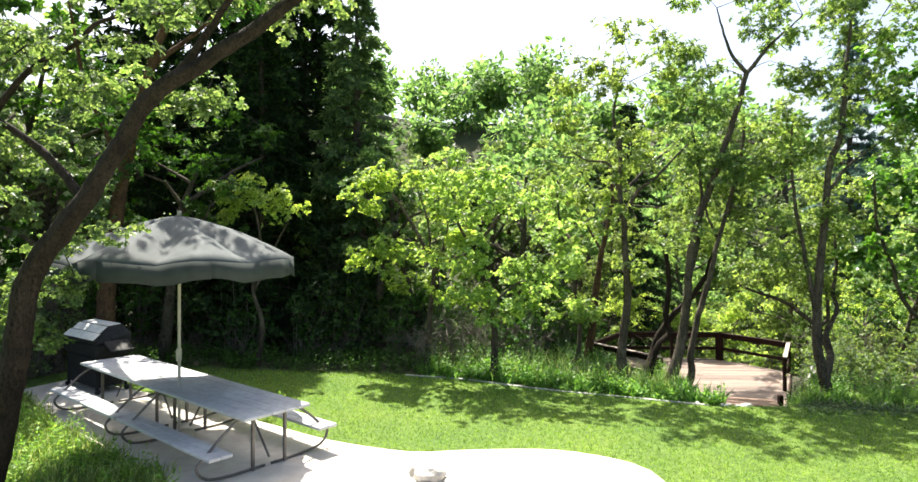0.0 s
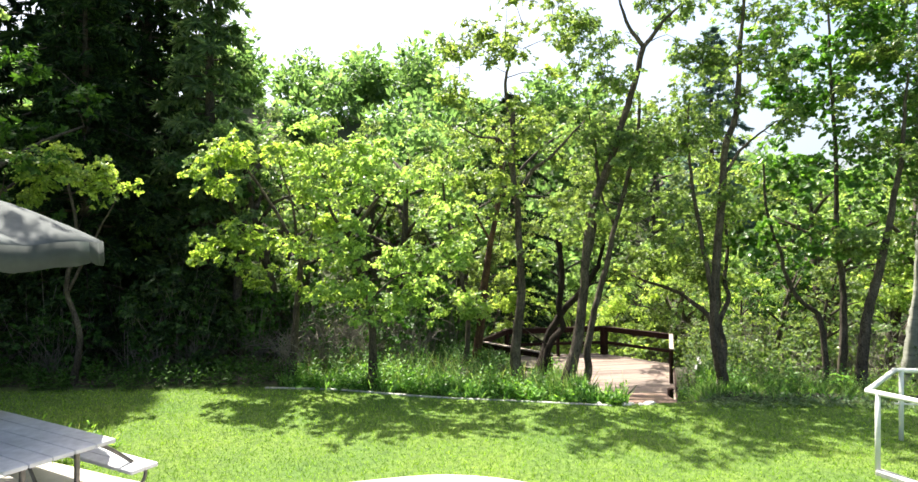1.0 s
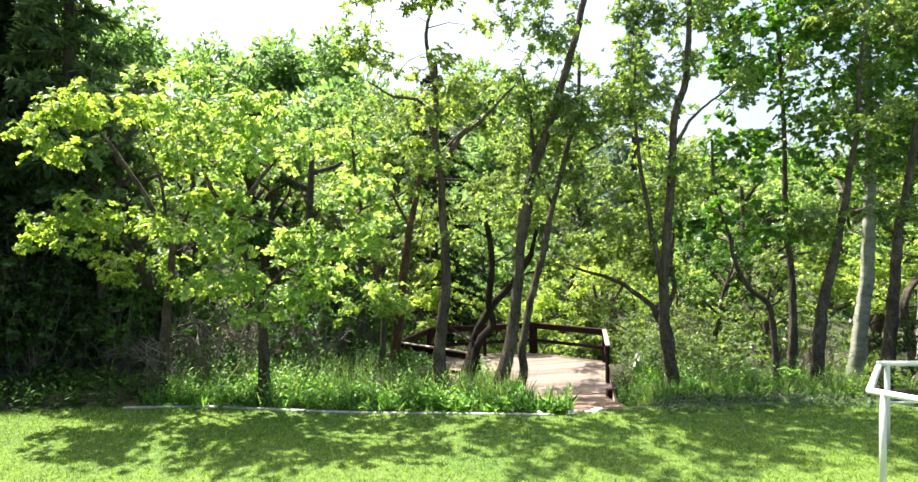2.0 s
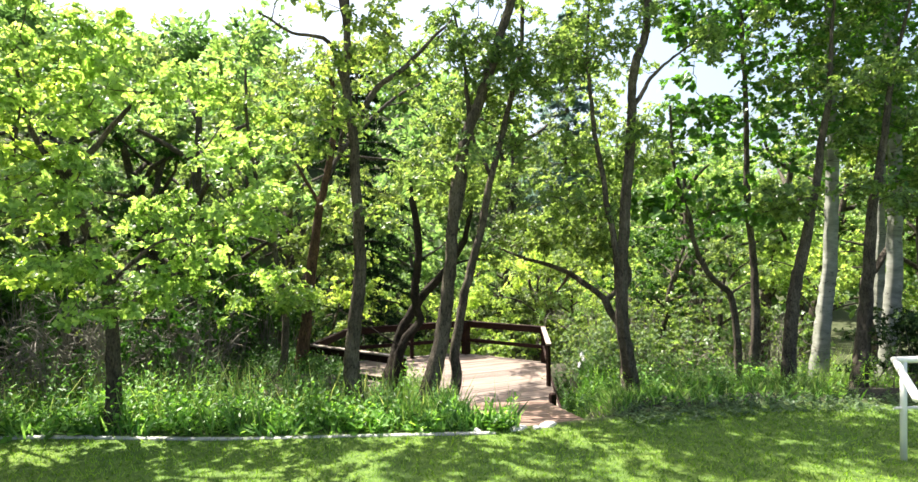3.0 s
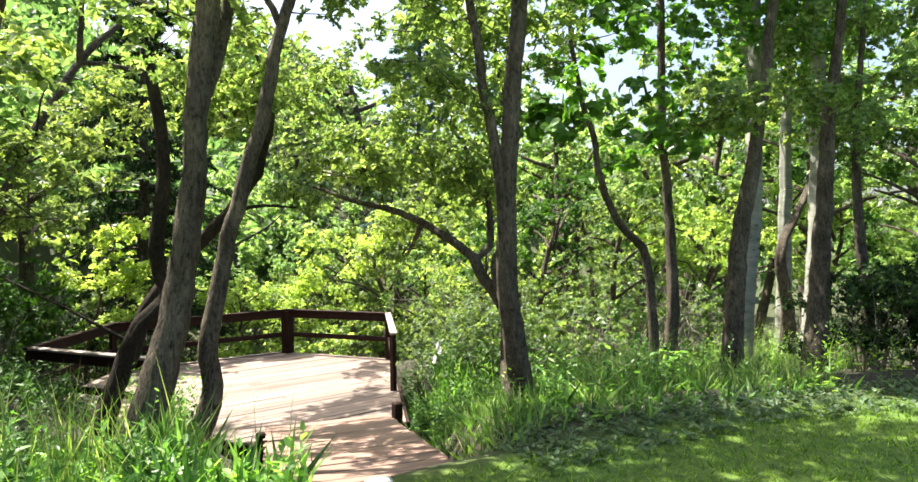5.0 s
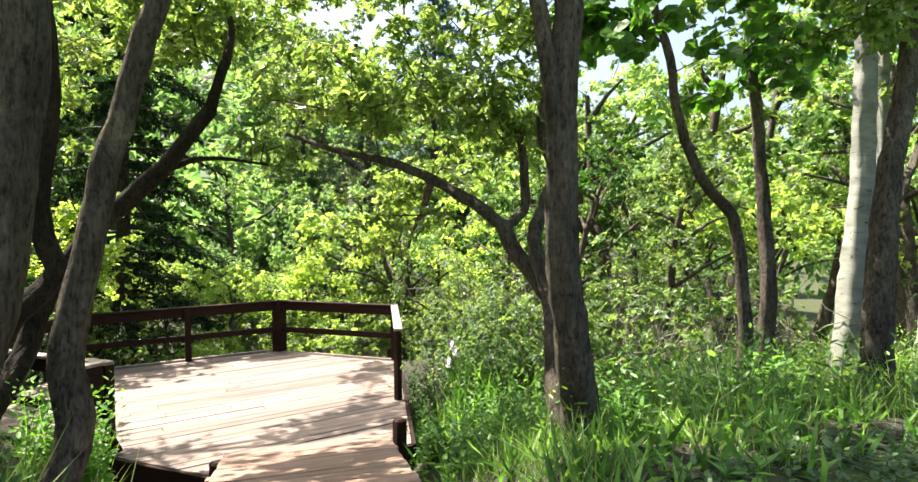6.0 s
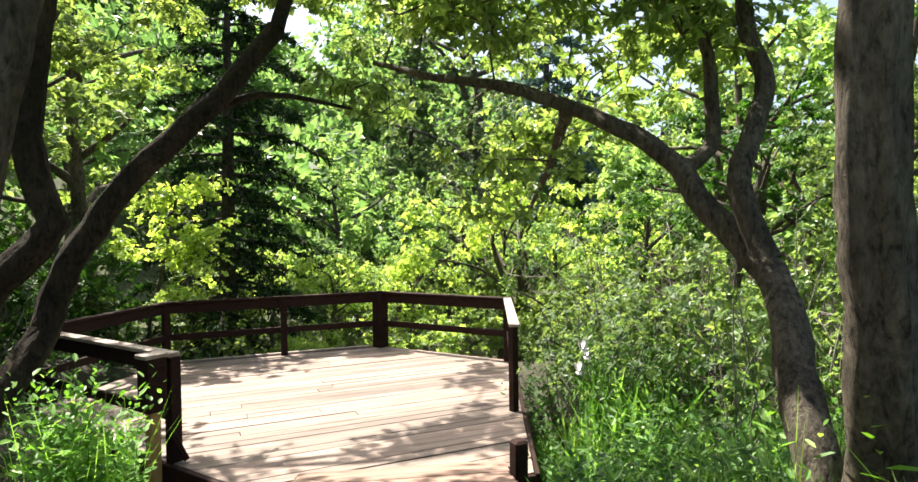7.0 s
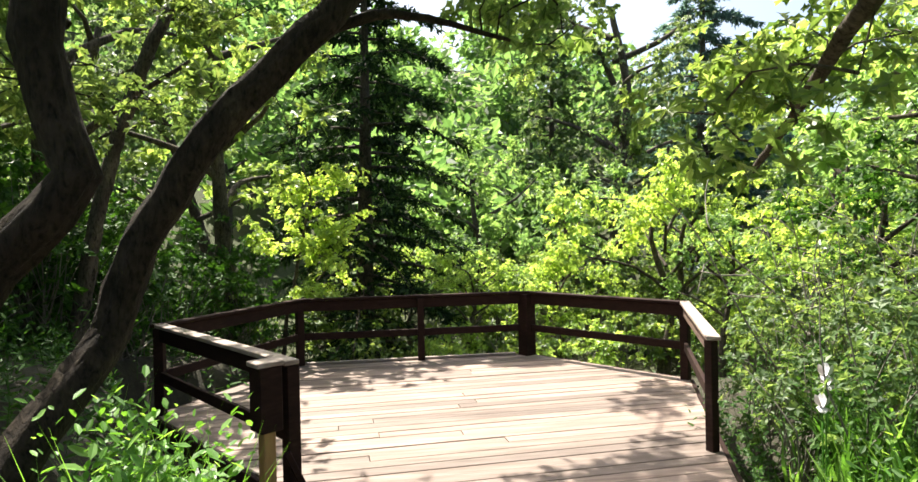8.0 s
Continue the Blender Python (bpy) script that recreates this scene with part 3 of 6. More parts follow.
# the flush mow strip between lawn and wild border
strip = smooth_line([(-1.75, 13.46, 0), (-0.6, 13.27, 0), (0.29, 12.98, 0), (1.73, 12.5, 0), (2.98, 12.17, 0), (4.3, 11.88, 0)], 0.2)
rng = np.random.default_rng(3)
cuts = [0, 9, 18, 26, len(strip) - 1]
mow = thing("trim", "pale concrete mow strip edging the lawn", "edging", kind="structure")
for a, b in zip(cuts[:-1], cuts[1:]):
    bm = bmesh.new()
    for i in range(a, b):
        p, q = strip[i], strip[i + 1]
        dz = -0.045 + 0.006 * math.sin(i * 0.37)
        e = 0.012 if i == b - 1 else 0
        d = (q - p) / np.linalg.norm(q - p)
        beam(bm, (*(p[:2]), LAWN + dz), (*((q - d * e)[:2]), LAWN + dz), 0.075, 0.12, 0.008)
    part("edging_block", bm, KERB, mow)


# ---- deck ----
LN, RN = (4.48, 17.68), (7.88, 17.92)
RAIL_H = 0.95


def row_span(poly, y):
    xs = []
    for (x0, y0), (x1, y1) in zip(poly, poly[1:] + poly[:1]):
        if (y0 - y) * (y1 - y) < 0:
            xs.append(x0 + (x1 - x0) * (y - y0) / (y1 - y0))
    return min(xs), max(xs)


def board(a0, a1, b0, b1, y0, y1, top, thick, rng):
    """One floorboard with mitred ends: x from a to b, at y0 and y1."""
    bm = bmesh.new()
    dz = rng.normal(0, 0.0022)
    v = [bm.verts.new(p) for p in ((a0, y0, top + dz), (b0, y0, top + dz), (b1, y1, top + dz), (a1, y1, top + dz))]
    f = bm.faces.new(v)
    made = bmesh.ops.extrude_face_region(bm, geom=[f])
    bmesh.ops.translate(bm, verts=[g for g in made["geom"] if isinstance(g, bmesh.types.BMVert)], vec=(0, 0, -thick))
    edges = [e for e in bm.edges if e.verts[0].co.z > top - 0.01 and e.verts[1].co.z > top - 0.01]
    bmesh.ops.bevel(bm, geom=edges, offset=0.003, segments=1, affect="EDGES")
    return bm


def deck():
    rng = np.random.default_rng(11)
    t = thing("deck", "weathered reddish plank deck with a dark stained post-and-rail fence", "deck", (0, 0, 0))
    # the boards run a little askew to the outline
    turn = Matrix.Rotation(radians(5.2), 4, "Z")
    back = turn.inverted()
    poly = [tuple((back @ Vector((*p, 0)))[:2]) for p in DECK_POLY]
    low, high = min(p[1] for p in poly), max(p[1] for p in poly)
    pitch = 0.146
    y = low + 0.01
    while y < high - 0.03:
        gap = rng.choice((0.006, 0.009, 0.016), p=(0.45, 0.4, 0.15))
        y1 = min(y + pitch - gap, high - 0.008)
        a0, b0 = row_span(poly, y)
        a1, b1 = row_span(poly, y1)
        skew = rng.normal(0, 0.003, 2)
        joint = rng.uniform(5.8, 8.6)
        lo, hi = min(a0, a1), max(b0, b1)
        cuts = [(a0, a1, b0, b1)]
        if hi - lo > 3.2 and rng.random() < 0.3 and lo + 0.8 < joint < hi - 0.8:
            cuts = [(a0, a1, joint - 0.003, joint - 0.003), (joint + 0.003, joint + 0.003, b0, b1)]
        for k, c in enumerate(cuts):
            bm = board(*c, y + skew[k], y1 + skew[k], 0, 0.038, rng)
            bmesh.ops.transform(bm, matrix=turn, verts=bm.verts)
            part("plank", bm, DECK_WOOD, t)
        y += pitch
    # fascia boards and the frame beneath
    ring = DECK_POLY
    for p, q in zip(ring, ring[1:] + ring[:1]):
        bm = bmesh.new()
        d = (Vector(q) - Vector(p)).normalized()
        out = Vector((-d.y, d.x)) * -0.026
        c = Vector((5.8, 19.4)) - (Vector(p) + Vector(q)) / 2
        if out.dot(c) > 0:
            out = -out
        beam(bm, (p[0] + out.x, p[1] + out.y, -0.155), (q[0] + out.x, q[1] + out.y, -0.155), 0.04, 0.30)
        part("fascia", bm, RAIL_WOOD, t)
    for x, y in ((4.6, 17.9), (3.2, 19.9), (4.5, 21.9), (7.1, 21.9), (8.5, 20.2), (6.4, 19.2), (7.2, 16.7), (5.6, 16.8)):
        bm = bmesh.new()
        box(bm, (0.14, 0.14, 2.6), Matrix.Translation((x, y, -1.36)))
        part("footing_post", bm, RAIL_WOOD, t)
    # posts
    def post(x, y, w, h, turn, base=-0.03, material=RAIL_WOOD, label=""):
        bm = bmesh.new()
        box(bm, (w, w, h - base), pose(x, y, (h + base) / 2, 0, 0, turn))
        return part("post", bm, material, t, label)
    inset = 0.06
    for (x, y), w, turn in ((B, 0.19, 30), (Q, 0.10, 30), (LF, 0.10, 0), (R, 0.10, 40), (LN, 0.10, 37), (RN, 0.08, 20), ((5.70, 22.24), 0.10, 0)):
        c = Vector((5.8, 19.4)) - Vector((x, y))
        c = c.normalized() * inset
        post(x + c.x, y + c.y, w, RAIL_H - 0.045, turn)
    # the short doubled post at the end of the near rail, capped, on raw timber
    sp = Vector((4.375, 17.58))
    post(sp.x, sp.y, 0.165, 0.935, 37, 0.49)
    bm = bmesh.new()
    box(bm, (0.09, 0.09, 1.35), pose(sp.x, sp.y, -0.185, 0, 0, 37))
    part("brace_post", bm, NEW_WOOD, t, "raw yellow timber post")
    bm = bmesh.new()
    box(bm, (0.2, 0.17, 0.035), pose(sp.x, sp.y, 0.954, 0, 0, 37))
    part("post_cap", bm, CAP_WOOD, t)
    bm = bmesh.new()
    beam(bm, (4.50, 17.60, 0.32), (4.62, 17.66, 0.02), 0.03, 0.05)
    part("strut", bm, RAIL_WOOD, t)
    # rails and caps
    spans = [(LN, LF), (LF, Q), (Q, B), (B, R), (R, RN)]
    for p, q in spans:
        pale = LN in (p, q) or RN in (p, q)
        p, q = Vector(p), Vector(q)
        d = (q - p).normalized()
        n = Vector((-d.y, d.x))
        if n.dot(Vector((5.8, 19.4)) - p) < 0:
            n = -n
        a, b = p + n * 0.045, q + n * 0.045
        e = 0.05
        a2, b2 = a + d * e, b - d * e
        bm = bmesh.new()
        beam(bm, (a2.x, a2.y, RAIL_H - 0.115), (b2.x, b2.y, RAIL_H - 0.115), 0.042, 0.14)
        # the right-hand rail's sunlit inner face is painted with the lighter wood
        worn_lit = RN in (tuple(p), tuple(q)) or tuple(round(c, 2) for c in q) == RN
        part("top_rail", bm, WORN_LIT_WOOD if worn_lit else RAIL_WOOD, t, "weathered reddish rail, coloured lighter for its sunlit face" if worn_lit else "")
        bm = bmesh.new()
        beam(bm, (a2.x, a2.y, 0.405), (b2.x, b2.y, 0.405), 0.042, 0.10)
        part("mid_rail", bm, RAIL_WOOD, t)
        bm = bmesh.new()
        o = 0.04
        beam(bm, (a.x - d.x * o, a.y - d.y * o, RAIL_H - 0.02), (b.x + d.x * o, b.y + d.y * o, RAIL_H - 0.02), 0.115, 0.036)
        part("rail_cap", bm, CAP_WOOD if pale else RAIL_WOOD, t)
    # low nailing strip along the back edge
    bm = bmesh.new()
    beam(bm, (Q[0] + 0.1, Q[1] - 0.05, 0.022), (B[0] - 0.2, B[1] - 0.05, 0.022), 0.05, 0.036)
    part("edge_strip", bm, CAP_WOOD, t)
    # the whole deck has settled a little on its downhill side
    t.matrix_world = Matrix.Translation((7.3, 19, 0)) @ pose(0, 0, 0, 0, -0.9, 0) @ Matrix.Translation((-7.3, -19, 0))
    return t


deck()


def walkway():
    rng = np.random.default_rng(21)
    t = thing("boardwalk", "short reddish plank ramp leading down to the deck", "ramp", (0, 0, 0))
    a0, a1 = Vector((4.50, 12.55, 0.97)), Vector((5.46, 16.52, 0.17))
    b0, b1 = Vector((5.72, 12.30, 0.97)), Vector((6.98, 16.28, 0.17))
    n = 27
    for i in range(n):
        s0, s1 = i / n, (i + 0.94) / n
        c = [a0.lerp(a1, s0), b0.lerp(b1, s0), b0.lerp(b1, s1), a0.lerp(a1, s1)]
        dz = Vector((0, 0, rng.normal(0, 0.003)))
        ends = rng.normal(0, 0.012, 2)
        bm = bmesh.new()
        top = [bm.verts.new(p + dz + Vector((ends[0] if k in (0, 3) else ends[1], 0, 0))) for k, p in enumerate(c)]
        f = bm.faces.new(top)
        made = bmesh.ops.extrude_face_region(bm, geom=[f])
        bmesh.ops.translate(bm, verts=[g for g in made["geom"] if isinstance(g, bmesh.types.BMVert)], vec=(0, 0, -0.038))
        low = min(v.co.z for v in bm.verts)
        bmesh.ops.bevel(bm, geom=[e for e in bm.edges if e.is_boundary is False and max(v.co.z for v in e.verts) > low + 0.05], offset=0.004, segments=1, affect="EDGES")
        part("plank", bm, RAMP_WOOD, t)
    for p, q, sgn in ((a0, a1, 1), (b0, b1, -1)):
        bm = bmesh.new()
        beam(bm, p + Vector((0.035 * sgn, 0, -0.16)), q + Vector((0.035 * sgn, 0, -0.16)), 0.045, 0.235)
        part("stringer", bm, RAIL_WOOD, t)
    bm = bmesh.new()
    beam(bm, a1 + Vector((0.08, -0.03, -0.11)), b1 + Vector((-0.08, -0.03, -0.11)), 0.04, 0.13)
    part("end_board", bm, RAIL_WOOD, t)
    bm = bmesh.new()
    box(bm, (0.12, 0.12, 1.3), pose(7.12, 16.30, -0.35, 0, 0, 10), 0.02)
    part("post_stub", bm, RAIL_WOOD, t)
    bm = bmesh.new()
    box(bm, (0.12, 0.12, 1.2), pose(5.36, 16.30, -0.42, 0, 0, 10), 0.02)
    part("post_stub", bm, RAIL_WOOD, t)


walkway()


# ---- picnic tables, umbrella, grill ----
AXIS = Vector((-0.852, 0.524, 0))


def pipe(bm, points, radius, sides=8, step=0.06):
    v, f = tube(smooth_line(points, step), radius, sides)
    vs = [bm.verts.new(p) for p in v]
    for q in f:
        bm.faces.new([vs[k] for k in q])
    n = len(vs)
    bm.faces.new(vs[:sides])
    bm.faces.new(vs[n - sides:])
    return bm


def picnic_table():
    t = thing("picnic_table", "grey-painted picnic table with bent steel legs on the patio", "picnic table", (0, 0, 0), group="picnic tables")
    L, top = 2.64, 0.765
    for i in range(5):
        y = (i - 2) * 0.198
        bm = bmesh.new()
        box(bm, (L, 0.193, 0.042), Matrix.Translation((L / 2, y, top - 0.021)), 0.008)
        part("top_plank", bm, TABLE_TOP, t)
    for s in (-1, 1):
        for k in range(2):
            bm = bmesh.new()
            box(bm, (L, 0.15, 0.042), Matrix.Translation((L / 2, s * (0.722 + 0.156 * k), 0.365)), 0.008)
            part("bench_plank", bm, TABLE_TOP, t)
    for x in (0.22, L - 0.32):
        for s in (-1, 1):
            bm = bmesh.new()
            box(bm, (0.042, 0.042, 0.69), Matrix.Translation((x, s * 0.24, 0.352)), 0.006)
            part("leg", bm, STEEL, t)
            bm = pipe(bmesh.new(), [(x + 0.03, s * 0.10, 0.70), (x + 0.03, s * 0.45, 0.68), (x + 0.03, s * 0.86, 0.355), (x + 0.03, s * 0.98, 0.22), (x + 0.03, s * 0.86, 0.07), (x + 0.03, s * 0.55, 0.025), (x + 0.03, s * 0.05, 0.02)], 0.019)
            part("bench_tube", bm, STEEL, t, smooth=True)
        bm = bmesh.new()
        box(bm, (0.04, 0.8, 0.035), Matrix.Translation((x, 0, 0.69)), 0.005)
        part("cross_bar", bm, STEEL, t)
        inner = 0.72 if x < 1 else L - 0.82
        bm = pipe(bmesh.new(), [(x, 0, 0.12), ((x + inner) / 2, 0, 0.41), (inner, 0, 0.70)], 0.016)
        part("brace", bm, STEEL, t, smooth=True)
    return t


near_table = picnic_table()
ANG = math.degrees(math.atan2(AXIS.y, AXIS.x))
near_table.matrix_world = pose(-2.11, 7.68, LAWN + 0.036, 0, 0, ANG)
copy_thing(near_table, pose(-2.11 + AXIS.x * 2.68, 7.68 + AXIS.y * 2.68, LAWN + 0.036, 0, 0, ANG))


def umbrella(x, y, z):
    t = thing("patio_umbrella", "faded grey-green canvas patio umbrella open over the table", "umbrella", (x, y, z))
    rim, top, rad = 2.70, 3.33, 1.72
    bm = bmesh.new()
    n, rings = 48, 9
    rows = []
    for i in range(1, rings + 1):
        s = i / rings
        row = []
        for j in range(n):
            a = j * 2 * math.pi / n
            seam = abs(math.cos(4 * a))
            r = rad * s * (0.93 + 0.07 * seam)
            z0 = top - (top - rim) * (0.2 * s + 0.8 * s ** 1.6) - 0.12 * (1 - seam) * math.sin(math.pi * min(s, 0.98)) - 0.05 * (1 - seam) * s - 0.012 * math.sin(9 * a + 7 * s) * s
            row.append(bm.verts.new((r * math.cos(a), r * math.sin(a), z0)))
        rows.append(row)
    tip = bm.verts.new((0, 0, top))
    for j in range(n):
        bm.faces.new((tip, rows[0][j], rows[0][(j + 1) % n]))
    for r0, r1 in zip(rows, rows[1:]):
        for j in range(n):
            bm.faces.new((r0[j], r1[j], r1[(j + 1) % n], r0[(j + 1) % n]))
    canopy = part("canopy", bm, CANVAS, t, smooth=True)
    canopy.modifiers.new("thickness", "SOLIDIFY").thickness = 0.004
    for k in range(8):
        bm = bmesh.new()
        lo, hi = [], []
        for j in range(7):
            a = (k * 6 + j) * 2 * math.pi / n
            seam = abs(math.cos(4 * a))
            r = rad * (0.93 + 0.07 * seam)
            hi.append(bm.verts.new((r * math.cos(a), r * math.sin(a), rim + 0.002 - 0.05 * (1 - seam) - 0.012 * math.sin(9 * a + 7))))
            wave = 0.07 * math.sin(j * math.pi / 6) - 0.03 + 0.02 * math.sin(k * 2.3 + j * 1.9)
            lo.append(bm.verts.new(((r + 0.015) * math.cos(a), (r + 0.015) * math.sin(a), rim - 0.25 - wave)))
        for j in range(6):
            bm.faces.new((hi[j], hi[j + 1], lo[j + 1], lo[j]))
        va = part("valance", bm, VALANCE, t, "dark green scalloped valance", smooth=True)
        va.modifiers.new("thickness", "SOLIDIFY").thickness = 0.004
        a = k * 2 * math.pi / 8
        bm = pipe(bmesh.new(), [(0.03 * math.cos(a), 0.03 * math.sin(a), top - 0.05), (rad * 0.5 * math.cos(a), rad * 0.5 * math.sin(a), (top + rim) / 2 - 0.06), (rad * 0.97 * math.cos(a), rad * 0.97 * math.sin(a), rim - 0.03)], 0.008, 5, 0.3)
        part("rib", bm, POLE, t, smooth=True)
    part("pole", pipe(bmesh.new(), [(0, 0, 0.0), (0, 0, 1.5), (0, 0, top + 0.02)], 0.024, 10, 0.5), POLE, t, smooth=True)
    part("crank_box", box(bmesh.new(), (0.06, 0.08, 0.2), Matrix.Translation((0, -0.01, 1.25)), 0.015), POLE, t)
    part("finial", pipe(bmesh.new(), [(0, 0, top), (0, 0, top + 0.03), (0, 0, top + 0.07)], 0.03, 8, 0.03), POLE, t, smooth=True)
    part("base", pipe(bmesh.new(), [(0, 0, 0.0), (0, 0, 0.03), (0, 0, 0.08)], 0.22, 18, 0.03), CONCRETE, t, smooth=True)


umbrella(-4.12, 8.66, LAWN + 0.036)


def grill(x, y, z, turn):
    t = thing("gas_grill", "black gas grill with a pale sunlit lid and side shelves", "grill", (x, y, z), turn)
    part("cabinet", box(bmesh.new(), (1.25, 0.6, 0.55), Matrix.Translation((0, 0, 0.40)), 0.02), BLACK, t)
    part("firebox", box(bmesh.new(), (1.45, 0.66, 0.28), Matrix.Translation((0, 0, 0.83)), 0.04), BLACK, t)
    bm = bmesh.new()
    prof = [(-0.36, 0.97), (-0.36, 1.03), (-0.06, 1.27), (0.22, 1.29), (0.33, 1.12), (0.33, 0.97)]
    ends = []
    for sx in (-0.72, 0.72):
        ends.append([bm.verts.new((sx * (1 if q < 1.2 else 0.8), p, q)) for p, q in prof])
    for i in range(len(prof) - 1):
        bm.faces.new((ends[0][i], ends[0][i + 1], ends[1][i + 1], ends[1][i]))
    bm.faces.new(ends[0])
    bm.faces.new(ends[1][::-1])
    bmesh.ops.recalc_face_normals(bm, faces=bm.faces)
    bmesh.ops.bevel(bm, geom=list(bm.edges), offset=0.012, segments=2, affect="EDGES")
    lid = part("lid", bm, BLACK, t, "black hood with pale sunlit panels")
    slope = math.degrees(math.atan2(0.24, 0.30))
    for sx in (-1, 1):
        for k, (reach, wide) in enumerate(((0.095, 0.64), (0.285, 0.59))):
            along = Vector((0, -0.36, 1.03)) + Vector((0, 0.30, 0.24)).normalized() * reach
            m = pose(sx * (wide / 2 + 0.006), along.y - 0.006, along.z + 0.008, slope, 0, 0)
            part("panel", box(bmesh.new(), (wide - 0.012, 0.178, 0.012), m, 0.004), LID, lid, "pale metal panel")
        part("top_panel", box(bmesh.new(), (0.54, 0.25, 0.012), pose(sx * 0.28, 0.08, 1.29, 4, 0, 0), 0.004), LID, lid, "pale metal panel")
    part("lid_handle", pipe(bmesh.new(), [(-0.5, -0.41, 1.02), (0, -0.42, 1.02), (0.5, -0.41, 1.02)], 0.014, 8, 0.2), BLACK, lid, smooth=True)
    for s in (-1, 1):
        part("side_shelf", box(bmesh.new(), (0.34, 0.45, 0.03), pose(s * 0.90, 0, 0.93, 0, s * 30, 0), 0.012), BLACK, t)
        for d in (-1, 1):
            part("leg", box(bmesh.new(), (0.045, 0.045, 0.9), Matrix.Translation((s * 0.6, d * 0.27, 0.45)), 0.006), BLACK, t)
            wheel = pipe(bmesh.new(), [(s * 0.62, d * 0.27, 0.05), (s * 0.64, d * 0.27, 0.05), (s * 0.66, d * 0.27, 0.05)], 0.05, 12, 0.02)
            part("wheel", wheel, BLACK, t, smooth=True)


grill(-7.55, 11.3, LAWN + 0.036, -28)


def stone(name, label, at, size, seed, material=STONE):
    rng = np.random.default_rng(seed)
    bm = bmesh.new()
    bmesh.ops.create_icosphere(bm, subdivisions=3, radius=1)
    off = Vector(rng.uniform(-9, 9, 3))
    for v in bm.verts:
        k = 1 + 0.35 * noise.noise(v.co * 1.3 + off) + 0.1 * noise.noise(v.co * 4 + off)
        v.co = Vector((v.co.x * size[0], v.co.y * size[1], max(v.co.z, -0.5) * size[2])) * k
    me = bpy.data.meshes.new(name)
    bm.to_mesh(me)
    bm.free()
    me.materials.append(material)
    ob = new(name, me)
    ob.location = at
    ob.rotation_euler[2] = rng.uniform(0, 6)
    return tagged(ob, label, "stone", "stones")


stone("stone", "pale rounded boulder beside the patio", (-0.17, 7.72, LAWN + 0.08), (0.25, 0.19, 0.17), 1)
stone("stone", "small pale stone at the boardwalk's head", (4.60, 11.98, LAWN - 0.02), (0.15, 0.08, 0.045), 2)
stone("stone", "small pale stone at the boardwalk's head", (4.98, 11.98, LAWN - 0.02), (0.12, 0.08, 0.06), 3)
stone("stone", "small pale stone at the boardwalk's head", (4.80, 11.92, LAWN - 0.02), (0.07, 0.05, 0.04), 4)
stone("stone", "small pale stone at the boardwalk's head", (4.12, 12.0, LAWN - 0.01), (0.05, 0.05, 0.04), 5)


def pipe_rail():
    t = thing("handrail", "white-painted pipe handrail round the lawn's corner", "railing", (0, 0, 0))
    top, g = 2.08, LAWN - 0.1
    P1, P2 = Vector((6.42, 8.84, 0)), Vector((7.62, 9.92, 0))
    E, S = P2 + Vector((2.9, -0.55, 0)), P1 + Vector((0.75, -1.75, 0))
    up = Vector((0, 0, top))
    for a, b in ((P1, P2), (P2, E), (P1, S)):
        d = (b - a).normalized() * 0.02
        part("rail", pipe(bmesh.new(), [a + up - d, (a + b) / 2 + up, b + up + d], 0.032, 10, 0.6), PIPE, t, smooth=True)
    for p in (P1 + (S - P1) * 0.06, P2 + (E - P2) * 0.03, E, S):
        part("post", pipe(bmesh.new(), [(p.x, p.y, g), (p.x, p.y, 1.6), (p.x, p.y, top - 0.01)], 0.030, 10, 0.5), PIPE, t, smooth=True)
    mid = Vector((0, 0, 1.62))
    part("lower_rail", pipe(bmesh.new(), [P2 + mid, (P2 + E) / 2 + mid, E + mid], 0.014, 8, 0.8), PIPE, t, smooth=True)
    bm = bmesh.new()
    a, b = P1 + Vector((0.05, -0.1, LAWN)), S + Vector((0.05, -0.3, LAWN))
    beam(bm, a, b, 0.12, 0.14, 0.015)
    tagged(part("kerb", bm, KERB, None), "pale concrete kerb below the handrail", "kerb", kind="structure")


pipe_rail()


